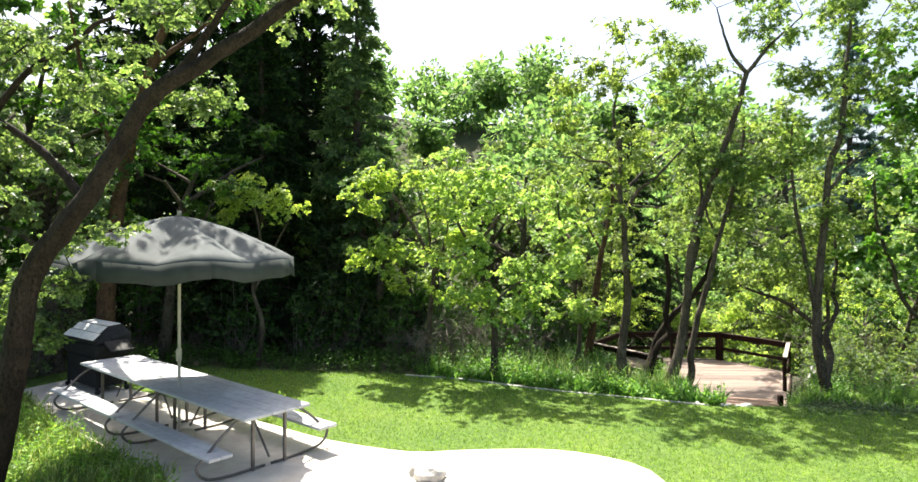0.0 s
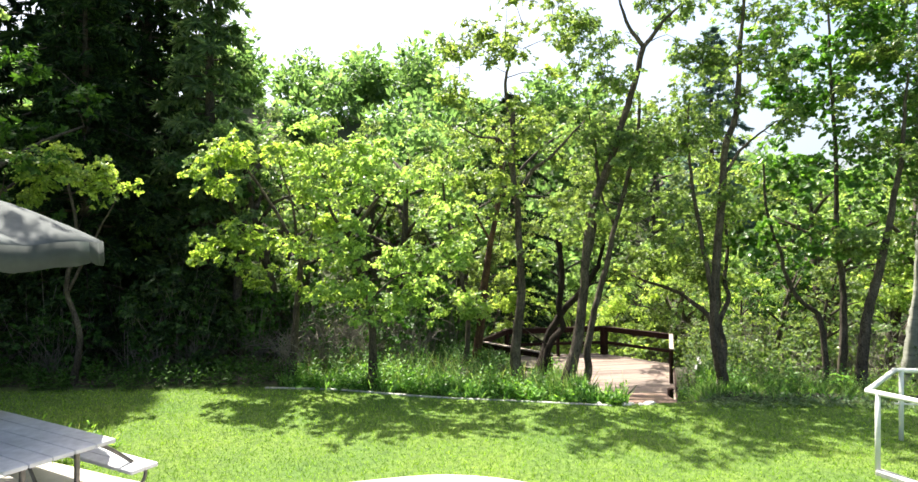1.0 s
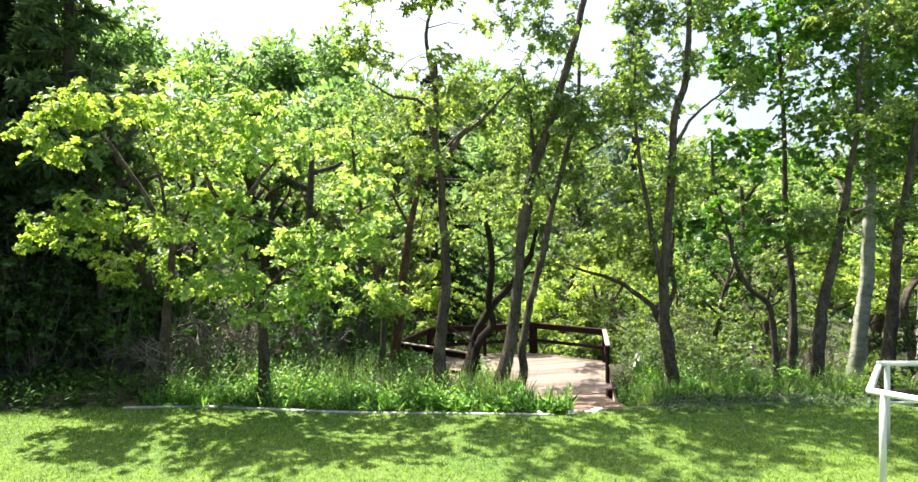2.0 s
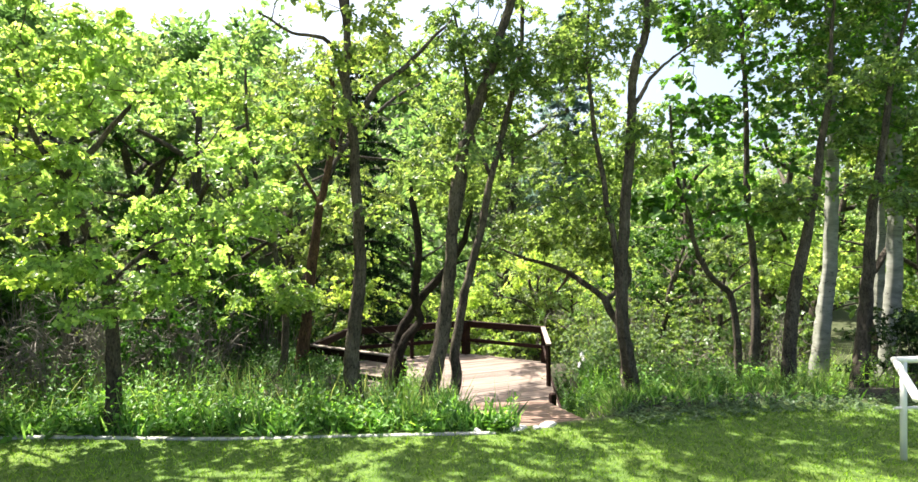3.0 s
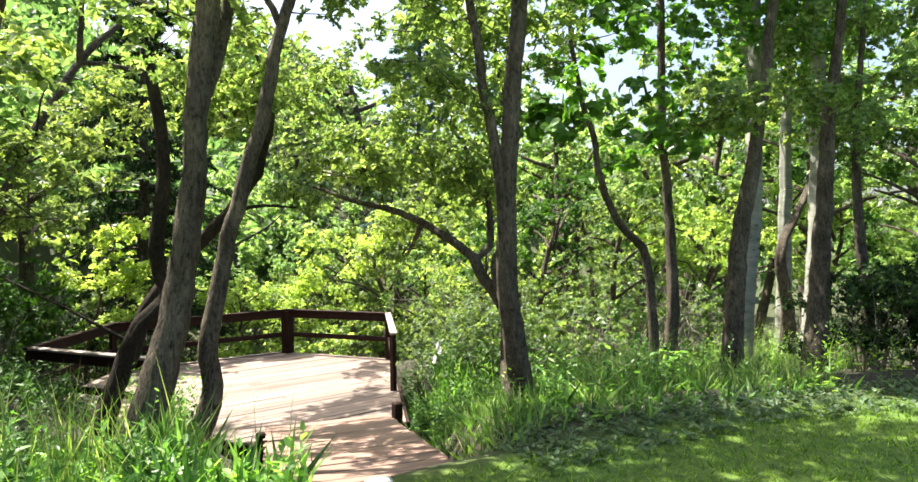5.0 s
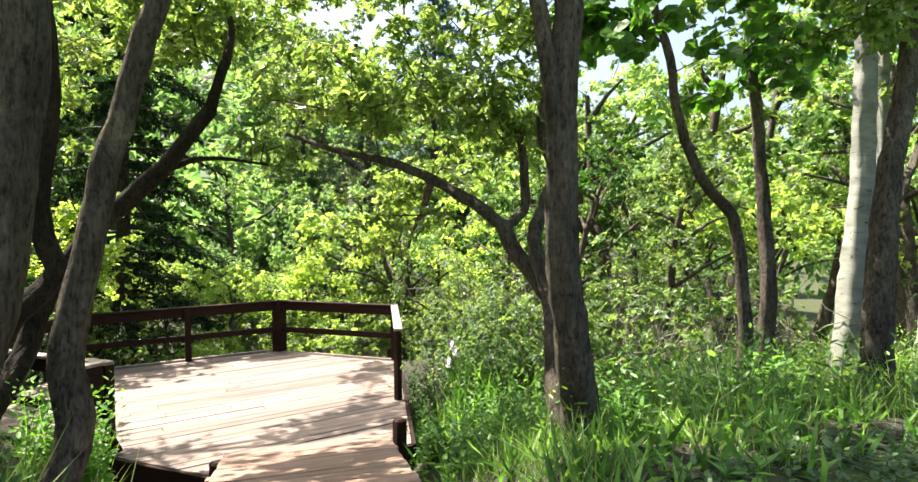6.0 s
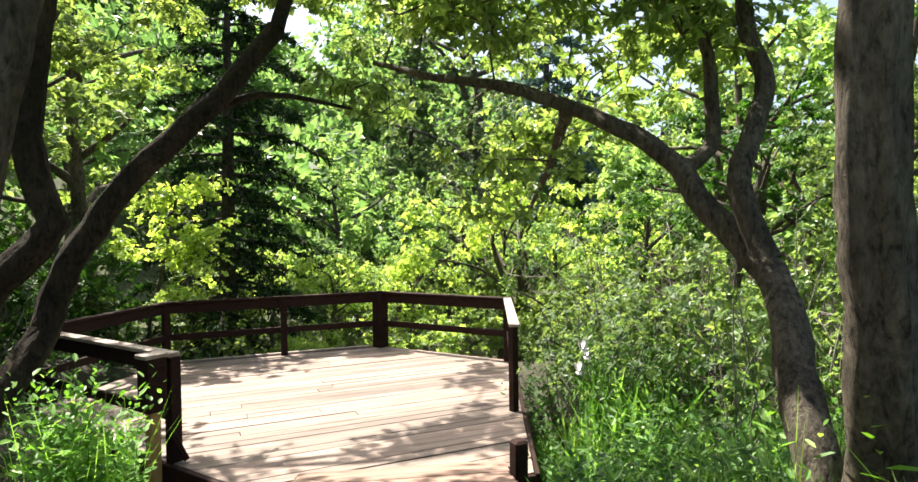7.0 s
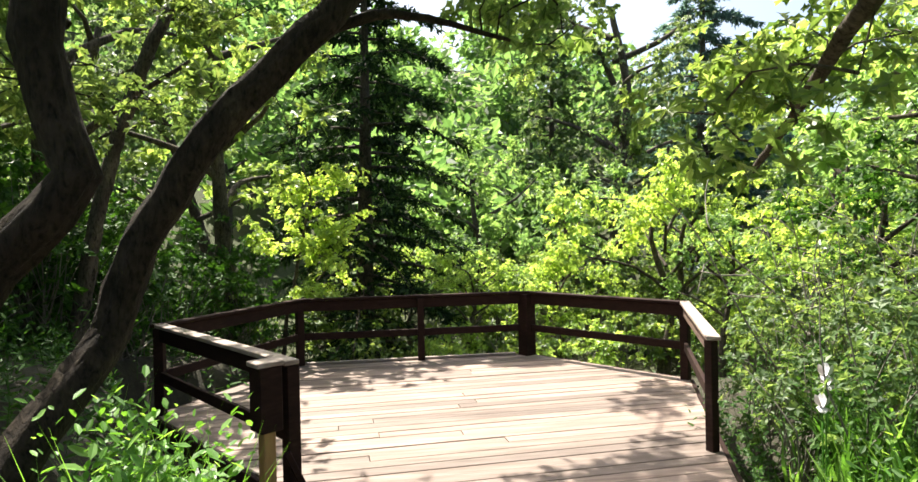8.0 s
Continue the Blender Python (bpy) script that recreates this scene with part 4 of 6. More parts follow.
# ---- trees along the lawn ----
tree("oak_tree", "slender oak with dark bark standing behind the mow strip", "tree", [
    ([(3.02, 13.31, 0.72), (2.98, 13.31, 1.05), (2.89, 13.31, 1.56), (2.93, 13.31, 2.29), (2.98, 13.31, 3.00), (2.93, 13.31, 3.80), (2.90, 13.31, 4.52), (2.83, 13.31, 5.16), (2.85, 13.31, 6.35)], 0.088, 0.04),
    ([(2.83, 13.31, 5.16), (2.66, 13.36, 5.73), (2.21, 13.41, 5.82), (1.81, 13.51, 6.05)], 0.035, 0.012),
    ([(2.88, 13.31, 4.52), (3.21, 13.31, 5.19), (3.57, 13.21, 5.44), (4.19, 13.21, 6.10)], 0.05, 0.014),
    ([(2.85, 13.31, 5.94), (2.73, 13.51, 6.86), (2.99, 13.62, 7.78)], 0.045, 0.012),
], [(2.79, 13.31, 4.61, 1.02, 0.92, 0.92, 18), (2.32, 13.41, 6.25, 0.92, 0.92, 0.82, 26), (3.35, 13.31, 5.94, 0.92, 0.92, 0.72, 26), (2.94, 13.41, 7.68, 1.02, 0.92, 1.13, 56), (2.02, 13.41, 7.2, 0.61, 0.61, 0.8, 24), (3.04, 13.21, 3.48, 0.51, 0.51, 0.51, 10)],
    OAK_BARK, OAK_LEAF, 101, group="oaks", shape=LOBED_SPARE, dense=1.0)
tree("oak_tree", "tall leaning oak of a pair beside the boardwalk", "tree", [
    ([(3.8, 13.5, 0.7), (3.88, 13.5, 1.03), (4.03, 13.5, 1.68), (4.16, 13.5, 2.2), (4.22, 13.5, 2.6), (4.27, 13.5, 3.1), (4.29, 13.5, 3.55), (4.39, 13.5, 4.2), (4.52, 13.5, 4.75), (4.88, 13.37, 5.71), (5.13, 13.37, 6.58), (5.37, 13.37, 7.55)], 0.108, 0.05),
    ([(5.37, 13.37, 7.55), (5.62, 13.37, 7.87), (5.88, 13.37, 8.16), (6.48, 13.48, 8.73)], 0.045, 0.012),
    ([(5.37, 13.37, 7.55), (5.02, 13.37, 8.03), (4.81, 13.48, 8.95)], 0.045, 0.012),
    ([(4.27, 13.56, 3.23), (4.52, 13.69, 4.20), (4.59, 13.75, 5.07), (4.43, 13.91, 6.58)], 0.055, 0.014),
], [(4.86, 13.58, 5.71, 0.86, 0.86, 0.8, 42), (5.83, 13.48, 8.41, 1.19, 1.08, 1.08, 28), (4.11, 13.58, 8.30, 0.86, 0.86, 0.97, 26), (4.54, 13.80, 7.12, 0.97, 0.97, 0.97, 28), (4.97, 13.37, 9.27, 1.19, 1.08, 0.86, 24), (6.27, 13.58, 9.38, 0.97, 0.97, 0.65, 8), (4.22, 13.48, 4.53, 0.49, 0.54, 0.65, 9)],
    OAK_BARK, OAK_LEAF, 102, group="oaks", dense=1.8, clump=7)
tree("oak_tree", "thin crooked oak of a pair beside the boardwalk", "tree", [
    ([(4.1, 13.75, 0.5), (4.2, 13.75, 0.85), (4.36, 13.75, 1.15), (4.42, 13.75, 1.4), (4.37, 13.75, 1.62), (4.42, 13.75, 1.96), (4.49, 13.75, 2.28), (4.57, 13.75, 2.62), (4.7, 13.75, 3.14), (4.84, 13.75, 3.65), (4.98, 13.75, 4.2), (5.39, 13.8, 5.85), (5.48, 13.91, 6.77)], 0.072, 0.028),
    ([(4.95, 13.80, 4.14), (4.78, 14.12, 4.84), (4.94, 14.44, 5.70)], 0.03, 0.01),
], [(5.42, 13.91, 6.13, 0.86, 0.86, 0.96, 28), (5.05, 14.6, 5.27, 0.7, 0.7, 0.45, 28), (5.48, 13.80, 4.63, 0.54, 0.54, 0.54, 8)],
    OAK_BARK, OAK_LEAF, 103, group="oaks", dense=1.8)
tree("oak_tree", "sturdy upright oak at the lawn's edge by the boardwalk", "tree", [
    ([(7.02, 13.3, 0.3), (6.92, 13.24, 0.9), (6.72, 13.1, 1.57), (6.61, 13.03, 2.2), (6.60, 13.03, 3.0), (6.66, 13.03, 3.73), (6.72, 13.03, 4.94), (6.82, 13.05, 5.69), (7.06, 13.1, 6.3), (7.2, 13.2, 7.8)], 0.09, 0.04),
    ([(6.62, 13.05, 2.5), (6.52, 13.1, 3.2), (6.42, 13.15, 3.8), (6.26, 13.2, 4.7), (6.16, 13.2, 5.75), (6.2, 13.2, 6.6)], 0.05, 0.015),
    ([(7.2, 13.2, 7.8), (7.3, 13.25, 8.6), (7.2, 13.3, 9.3)], 0.035, 0.012),
    ([(6.73, 13.05, 5.0), (7.2, 13.1, 5.6), (7.8, 13.0, 6.1)], 0.04, 0.012),
], [(6.8, 13.2, 4.4, 0.9, 0.8, 0.8, 34), (6.2, 13.2, 5.8, 0.9, 0.9, 0.9, 34), (7.4, 13.1, 6.0, 1.0, 0.9, 0.8, 18), (7.0, 13.3, 7.6, 1.1, 1.0, 1.1, 46), (7.3, 13.3, 9.0, 1.3, 1.1, 0.8, 46), (8.1, 13.1, 7.0, 0.9, 0.9, 0.8, 8), (6.2, 13.4, 3.7, 0.5, 0.5, 0.35, 10)],
    OAK_BARK, OAK_LEAF, 104, group="oaks", dense=1.9, clump=8)
tree("oak_tree", "crooked forked oak reaching a limb over the deck", "tree", [
    ([(7.0, 13.42, 0.3), (6.96, 13.47, 1.05), (7.10, 13.71, 1.42), (7.26, 13.93, 1.70), (7.31, 14.2, 1.87), (7.24, 14.45, 2.11), (7.23, 14.54, 2.25)], 0.085, 0.06),
    ([(7.23, 14.54, 2.25), (7.05, 14.7, 2.42), (6.92, 14.9, 2.55), (6.86, 15.1, 2.66), (6.55, 15.4, 2.83), (6.29, 15.7, 2.94), (5.95, 16.15, 3.1)], 0.052, 0.018),
    ([(6.86, 15.1, 2.66), (7.1, 15.6, 2.62), (7.4, 16.4, 2.4), (7.62, 17.1, 2.16)], 0.046, 0.018),
    ([(7.23, 14.54, 2.25), (7.45, 14.6, 2.36), (7.47, 14.6, 2.6), (7.4, 14.7, 3.2), (7.1, 15.0, 3.9)], 0.045, 0.015),
    ([(7.30, 14.05, 1.79), (7.27, 14.2, 2.16), (7.54, 14.3, 2.64), (7.49, 14.4, 3.02), (7.6, 14.5, 3.9), (7.5, 14.6, 4.9)], 0.06, 0.02),
], [(7.2, 14.8, 4.2, 1.1, 1.0, 0.8, 46), (6.3, 15.7, 3.25, 0.4, 0.3, 0.2, 6), (6.4, 15.3, 3.4, 0.9, 0.6, 0.45, 30), (7.1, 14.5, 3.2, 0.5, 0.4, 0.35, 12), (7.7, 14.6, 5.0, 1.0, 1.0, 0.8, 28), (5.8, 16.2, 3.7, 0.6, 0.6, 0.3, 5), (7.6, 16.4, 2.95, 0.6, 0.6, 0.25, 14), (7.3, 15.6, 3.3, 0.6, 0.5, 0.3, 14), (7.3, 14.8, 3.2, 0.6, 0.5, 0.35, 18), (7.45, 16.6, 2.5, 0.35, 0.6, 0.25, 8), (6.9, 15.2, 2.35, 0.3, 0.3, 0.25, 4)],
    OAK_BARK, OAK_LEAF, 105, group="oaks", dense=1.5)
# shade on this trunk is painted through the darkened bark
tree("oak_tree", "forked low oak leaning over the shaded deck side", "tree", [
    ([(3.5, 15.15, -0.1), (3.62, 15.4, 0.55), (3.8, 15.68, 0.92), (3.92, 15.84, 1.16), (4.04, 15.98, 1.39), (4.12, 16.0, 1.66), (4.29, 16.0, 1.96), (4.51, 16.0, 2.29), (4.71, 16.0, 2.53), (4.94, 16.0, 2.77), (5.3, 16.1, 3.25)], 0.098, 0.06),
    ([(4.71, 16.0, 2.53), (5.05, 16.1, 2.76), (5.4, 16.3, 2.86), (5.95, 16.65, 2.86)], 0.034, 0.009),
    ([(5.3, 16.1, 3.25), (5.5, 16.3, 4.0), (5.3, 16.6, 4.9)], 0.05, 0.015),
], [(5.3, 16.4, 4.5, 1.1, 1.0, 0.8, 34), (6.0, 16.9, 4.3, 0.8, 0.8, 0.35, 14), (4.7, 16.8, 4.3, 0.7, 0.7, 0.4, 14), (4.9, 15.5, 3.95, 0.6, 0.6, 0.25, 20), (5.0, 17.2, 4.2, 0.6, 0.5, 0.25, 20), (5.8, 16.6, 3.1, 0.4, 0.4, 0.2, 5)],
    SHADED_BARK, OAK_LEAF, 106, group="oaks", dense=1.8)
# darkened bark and duller leaf green hold this oak's shade in their colour
tree("oak_tree", "dark bent oak on the shaded bank", "tree", [
    ([(3.5, 15.1, -0.1), (3.72, 15.15, 0.9), (3.9, 15.2, 1.55), (4.05, 15.2, 1.77), (4.15, 15.2, 1.87), (4.21, 15.2, 1.98), (4.17, 15.2, 2.12), (4.13, 15.2, 2.31), (4.12, 15.2, 2.5), (4.2, 15.2, 3.1), (4.1, 15.4, 4.2)], 0.085, 0.05),
], [(4.5, 15.1, 4.5, 0.8, 0.7, 0.7, 22), (2.75, 17.4, 3.5, 0.6, 0.6, 0.5, 22), (3.0, 18.2, 2.7, 0.7, 0.7, 0.5, 20), (3.9, 18.4, 4.4, 0.7, 0.5, 0.4, 18), (2.4, 16.5, 2.5, 0.5, 0.6, 0.5, 18), (3.3, 19.0, 3.9, 0.7, 0.6, 0.5, 18)],
    SHADED_BARK, MID_LEAF, 107, group="oaks", dense=1.2)
tree("oak_tree", "ruddy-barked oak on the bank behind the mow strip", "tree", [
    ([(2.38, 16.0, 0.3), (2.41, 16.0, 1.03), (2.48, 16.0, 1.8), (2.63, 16.0, 2.96), (2.75, 16.0, 3.83), (2.97, 16.0, 5.21), (2.87, 16.1, 6.4)], 0.10, 0.035),
    ([(2.75, 16.0, 3.83), (2.3, 16.1, 4.6), (1.9, 16.3, 5.2)], 0.035, 0.01),
], [(2.9, 16.1, 6.0, 1.1, 1.0, 1.0, 34), (1.9, 16.2, 5.2, 0.9, 0.9, 0.8, 24)],
    RED_BARK, OAK_LEAF, 108, group="oaks", shape=LOBED_SPARE, dense=1.3)
tree("oak_tree", "tall leaning oak spreading high over the deck", "tree", [
    ([(2.0, 19.8, -1.0), (2.15, 19.8, 1.0), (2.6, 19.9, 3.2), (3.5, 20.0, 5.2), (4.6, 20.2, 6.5), (5.6, 20.6, 7.2)], 0.09, 0.03),
    ([(3.5, 20.0, 5.2), (4.5, 19.9, 5.15), (5.5, 19.85, 5.05), (6.3, 20.2, 5.05)], 0.04, 0.009),
    ([(4.6, 20.2, 6.5), (5.5, 21.4, 6.8), (6.4, 22.3, 6.1), (6.95, 22.4, 5.0), (7.12, 22.2, 4.2)], 0.02, 0.005),
    ([(3.5, 20.0, 5.2), (3.6, 19.3, 6.2), (3.9, 18.6, 7.2)], 0.05, 0.014),
], [(5.0, 20.9, 7.0, 0.8, 0.6, 0.4, 8), (5.55, 19.85, 5.1, 0.8, 0.45, 0.35, 62), (6.2, 20.2, 5.15, 0.45, 0.36, 0.18, 20), (3.3, 20.7, 7.0, 0.5, 0.4, 0.35, 9), (4.2, 18.7, 7.2, 1.0, 0.9, 0.5, 30), (6.95, 22.4, 5.0, 0.45, 0.4, 0.3, 16), (7.15, 22.15, 4.2, 0.25, 0.25, 0.35, 8), (6.3, 22.2, 6.3, 0.5, 0.5, 0.3, 10), (1.6, 20.3, 7.0, 1.0, 1.0, 0.7, 30), (2.0, 19.7, 5.4, 0.8, 0.8, 0.5, 20)],
    OAK_BARK, OAK_LEAF, 115, group="oaks")
tree("oak_sapling", "thin bending sapling with bright leaves behind the mow strip", "tree", [
    ([(2.05, 15.2, 0.5), (2.08, 15.2, 1.04), (2.16, 15.2, 1.92), (2.01, 15.2, 2.99), (1.77, 15.2, 4.12), (1.64, 15.2, 4.9), (1.6, 15.2, 5.8)], 0.06, 0.018),
], [(1.65, 15.2, 5.1, 0.8, 0.6, 0.7, 18), (2.0, 15.0, 3.6, 0.7, 0.6, 0.5, 18), (2.2, 14.6, 2.6, 0.7, 0.5, 0.5, 22)],
    OAK_BARK, BRIGHT_LEAF, 109, group="oaks", shape=LOBED_SPARE)
tree("shrub_oak", "spreading shrub oak with sunlit yellow-green leaves", "tree", [
    ([(0.2, 13.3, 0.8), (0.22, 13.3, 1.12), (0.26, 13.3, 1.74), (0.20, 13.3, 2.53), (0.11, 13.3, 3.06), (-0.23, 13.3, 3.93)], 0.085, 0.05),
    ([(-0.23, 13.3, 3.93), (-0.56, 13.3, 4.46), (-0.72, 13.3, 5.3)], 0.04, 0.012),
    ([(-0.23, 13.3, 3.93), (0.03, 13.25, 4.23), (0.44, 13.2, 4.74), (0.95, 13.2, 5.05)], 0.04, 0.012),
    ([(0.18, 13.3, 2.7), (0.7, 13.1, 3.2), (1.1, 12.9, 3.3)], 0.025, 0.008),
], [(0.6, 12.95, 5.1, 1.3, 0.55, 0.6, 36), (-0.7, 13.0, 5.0, 1.1, 0.6, 0.6, 32), (0.9, 13.0, 3.6, 0.7, 0.6, 0.5, 26), (1.5, 13.2, 4.4, 0.6, 0.5, 0.5, 14), (0.0, 13.0, 4.2, 0.8, 0.6, 0.4, 10), (1.2, 13.4, 3.0, 0.8, 0.4, 0.6, 15), (0.7, 13.0, 2.8, 0.7, 0.3, 0.4, 18), (-0.4, 12.95, 3.0, 0.7, 0.3, 0.4, 16), (1.7, 13.2, 3.7, 0.5, 0.4, 0.5, 12), (0.2, 14.1, 3.1, 0.8, 0.5, 0.6, 6), (-0.2, 12.8, 3.6, 0.7, 0.35, 0.45, 14), (-0.7, 13.0, 5.65, 0.9, 0.5, 0.35, 22)],
    OAK_BARK, HEDGE_LEAF, 110, group="shrub oaks", shape=LOBED_SPARE, size=0.1, per=31, dense=1.2)
tree("shrub_oak", "spreading shrub oak with sunlit yellow-green leaves", "tree", [
    ([(-1.36, 14.0, 0.7), (-1.35, 14.0, 1.03), (-1.29, 14.0, 2.37), (-1.23, 14.0, 3.58), (-1.46, 14.0, 3.98), (-1.92, 14.0, 4.79), (-2.2, 14, 5.2)], 0.075, 0.02),
    ([(-1.25, 14.0, 3.2), (-0.95, 13.9, 4.0), (-0.8, 13.8, 4.9)], 0.035, 0.01),
    ([(-1.3, 14.0, 3.75), (-1.3, 13.7, 4.5), (-1.5, 13.5, 5.3)], 0.03, 0.01),
], [(-2.2, 13.7, 5.1, 1.1, 0.6, 0.6, 36), (-1.1, 13.6, 5.3, 1.0, 0.6, 0.55, 32), (-2.6, 13.6, 4.3, 0.7, 0.7, 0.6, 24), (-0.9, 13.6, 4.2, 0.7, 0.6, 0.5, 20), (-1.6, 14.4, 3.3, 0.8, 0.5, 0.4, 14), (-0.6, 14.1, 3.1, 0.6, 0.5, 0.4, 14), (-2.0, 13.6, 3.8, 0.6, 0.4, 0.4, 14)],
    OAK_BARK, BRIGHT_LEAF, 111, group="shrub oaks", shape=LOBED_SPARE, size=0.1, per=35, dense=1.1)
tree("shrub_oak", "low shrub oak with sunlit leaves before the dark spruce", "tree", [
    ([(-5.5, 13.9, 0.8), (-5.3, 13.9, 2.0), (-5.55, 13.9, 3.0), (-5.3, 13.8, 3.9), (-5.5, 13.8, 5.1)], 0.06, 0.02),
    ([(-5.5, 13.9, 2.9), (-4.9, 13.8, 4.0), (-4.5, 13.7, 4.7)], 0.03, 0.01),
], [(-5.5, 13.6, 5.3, 0.7, 0.5, 0.4, 26), (-4.7, 13.6, 4.8, 0.6, 0.5, 0.35, 18), (-5.9, 13.8, 4.6, 0.6, 0.5, 0.3, 8)],
    OAK_BARK, BRIGHT_LEAF, 112, group="shrub oaks", shape=LOBED_SPARE, dense=1.4)

tree("shrub_oak", "sunlit shrub oak leaning over the deck's back rail", "tree", [
    ([(3.5, 23.6, -1.6), (3.55, 23.5, 0.2), (3.8, 23.2, 1.4), (4.05, 22.95, 2.5)], 0.05, 0.015),
    ([(3.6, 23.4, 0.6), (4.2, 23.1, 1.2), (4.55, 22.9, 1.8)], 0.025, 0.008),
    ([(4.05, 22.95, 2.5), (3.75, 23.1, 3.4), (3.45, 23.1, 4.1)], 0.015, 0.006),
], [(3.4, 23.1, 4.2, 0.55, 0.35, 0.25, 12), (4.1, 22.9, 2.55, 0.55, 0.4, 0.45, 26), (4.45, 22.85, 1.85, 0.45, 0.35, 0.45, 24), (3.7, 23.0, 1.8, 0.6, 0.4, 0.5, 20), (4.0, 22.9, 1.05, 0.5, 0.3, 0.3, 12)],
    OAK_BARK, HEDGE_LEAF, 113, group="shrub oaks", shape=LOBED_SPARE)

# grove behind the lawn: aspens and dark companions
ASPEN = "pale-barked aspen with small fluttering leaves"
for k, (pts, r0, seed) in enumerate([
    ([(11.27, 14.2, 0.2), (11.34, 14.2, 0.85), (11.5, 14.2, 1.79), (11.62, 14.2, 3.31), (11.64, 14.2, 4.76), (11.62, 14.2, 7.1), (11.62, 14.2, 10.5)], 0.135, 121),
    ([(12.65, 14, 0.3), (12.72, 14, 0.75), (12.95, 14, 3.32), (13.02, 14, 5.3), (12.9, 14, 7.3), (12.9, 14, 10.5)], 0.14, 122),
    ([(14.0, 15.2, 0.1), (14.05, 15.2, 1.2), (14.1, 15.2, 3.2), (14.2, 15.2, 6.0), (14.2, 15.2, 9.5)], 0.11, 123),
]):
    x, y = pts[-2][0], pts[-2][1]
    tree("aspen_tree", ASPEN, "tree", [(pts, r0, 0.04),
        ([(x, y, 4.6), (x - 0.5, y - 0.2, 5.3), (x - 1.0, y - 0.3, 6.2)], 0.035, 0.01), ([(x, y, 5.6), (x + 0.5, y + 0.2, 6.3), (x + 0.9, y, 7.2)], 0.035, 0.01)],
        [(x - 0.9, y - 0.3, 5.2, 1.0, 0.9, 1.4, 44), (x - 1.2, y - 0.2, 7.4, 0.9, 0.9, 1.3, 36), (x + 0.7, y, 6.2, 1.0, 1.0, 1.4, 40), (x, y, 8.2, 1.5, 1.4, 1.6, 90), (x - 2.1, y + 0.2, 6.9, 0.9, 0.8, 1.3, 34), (x - 2.0, y + 0.3, 8.7, 1.0, 0.9, 0.8, 32)],
        ASPEN_BARK, ASPEN_LEAF, seed, per=35, size=0.075, shape=ROUND, radius=0.42, group="aspens", dense=1.5)
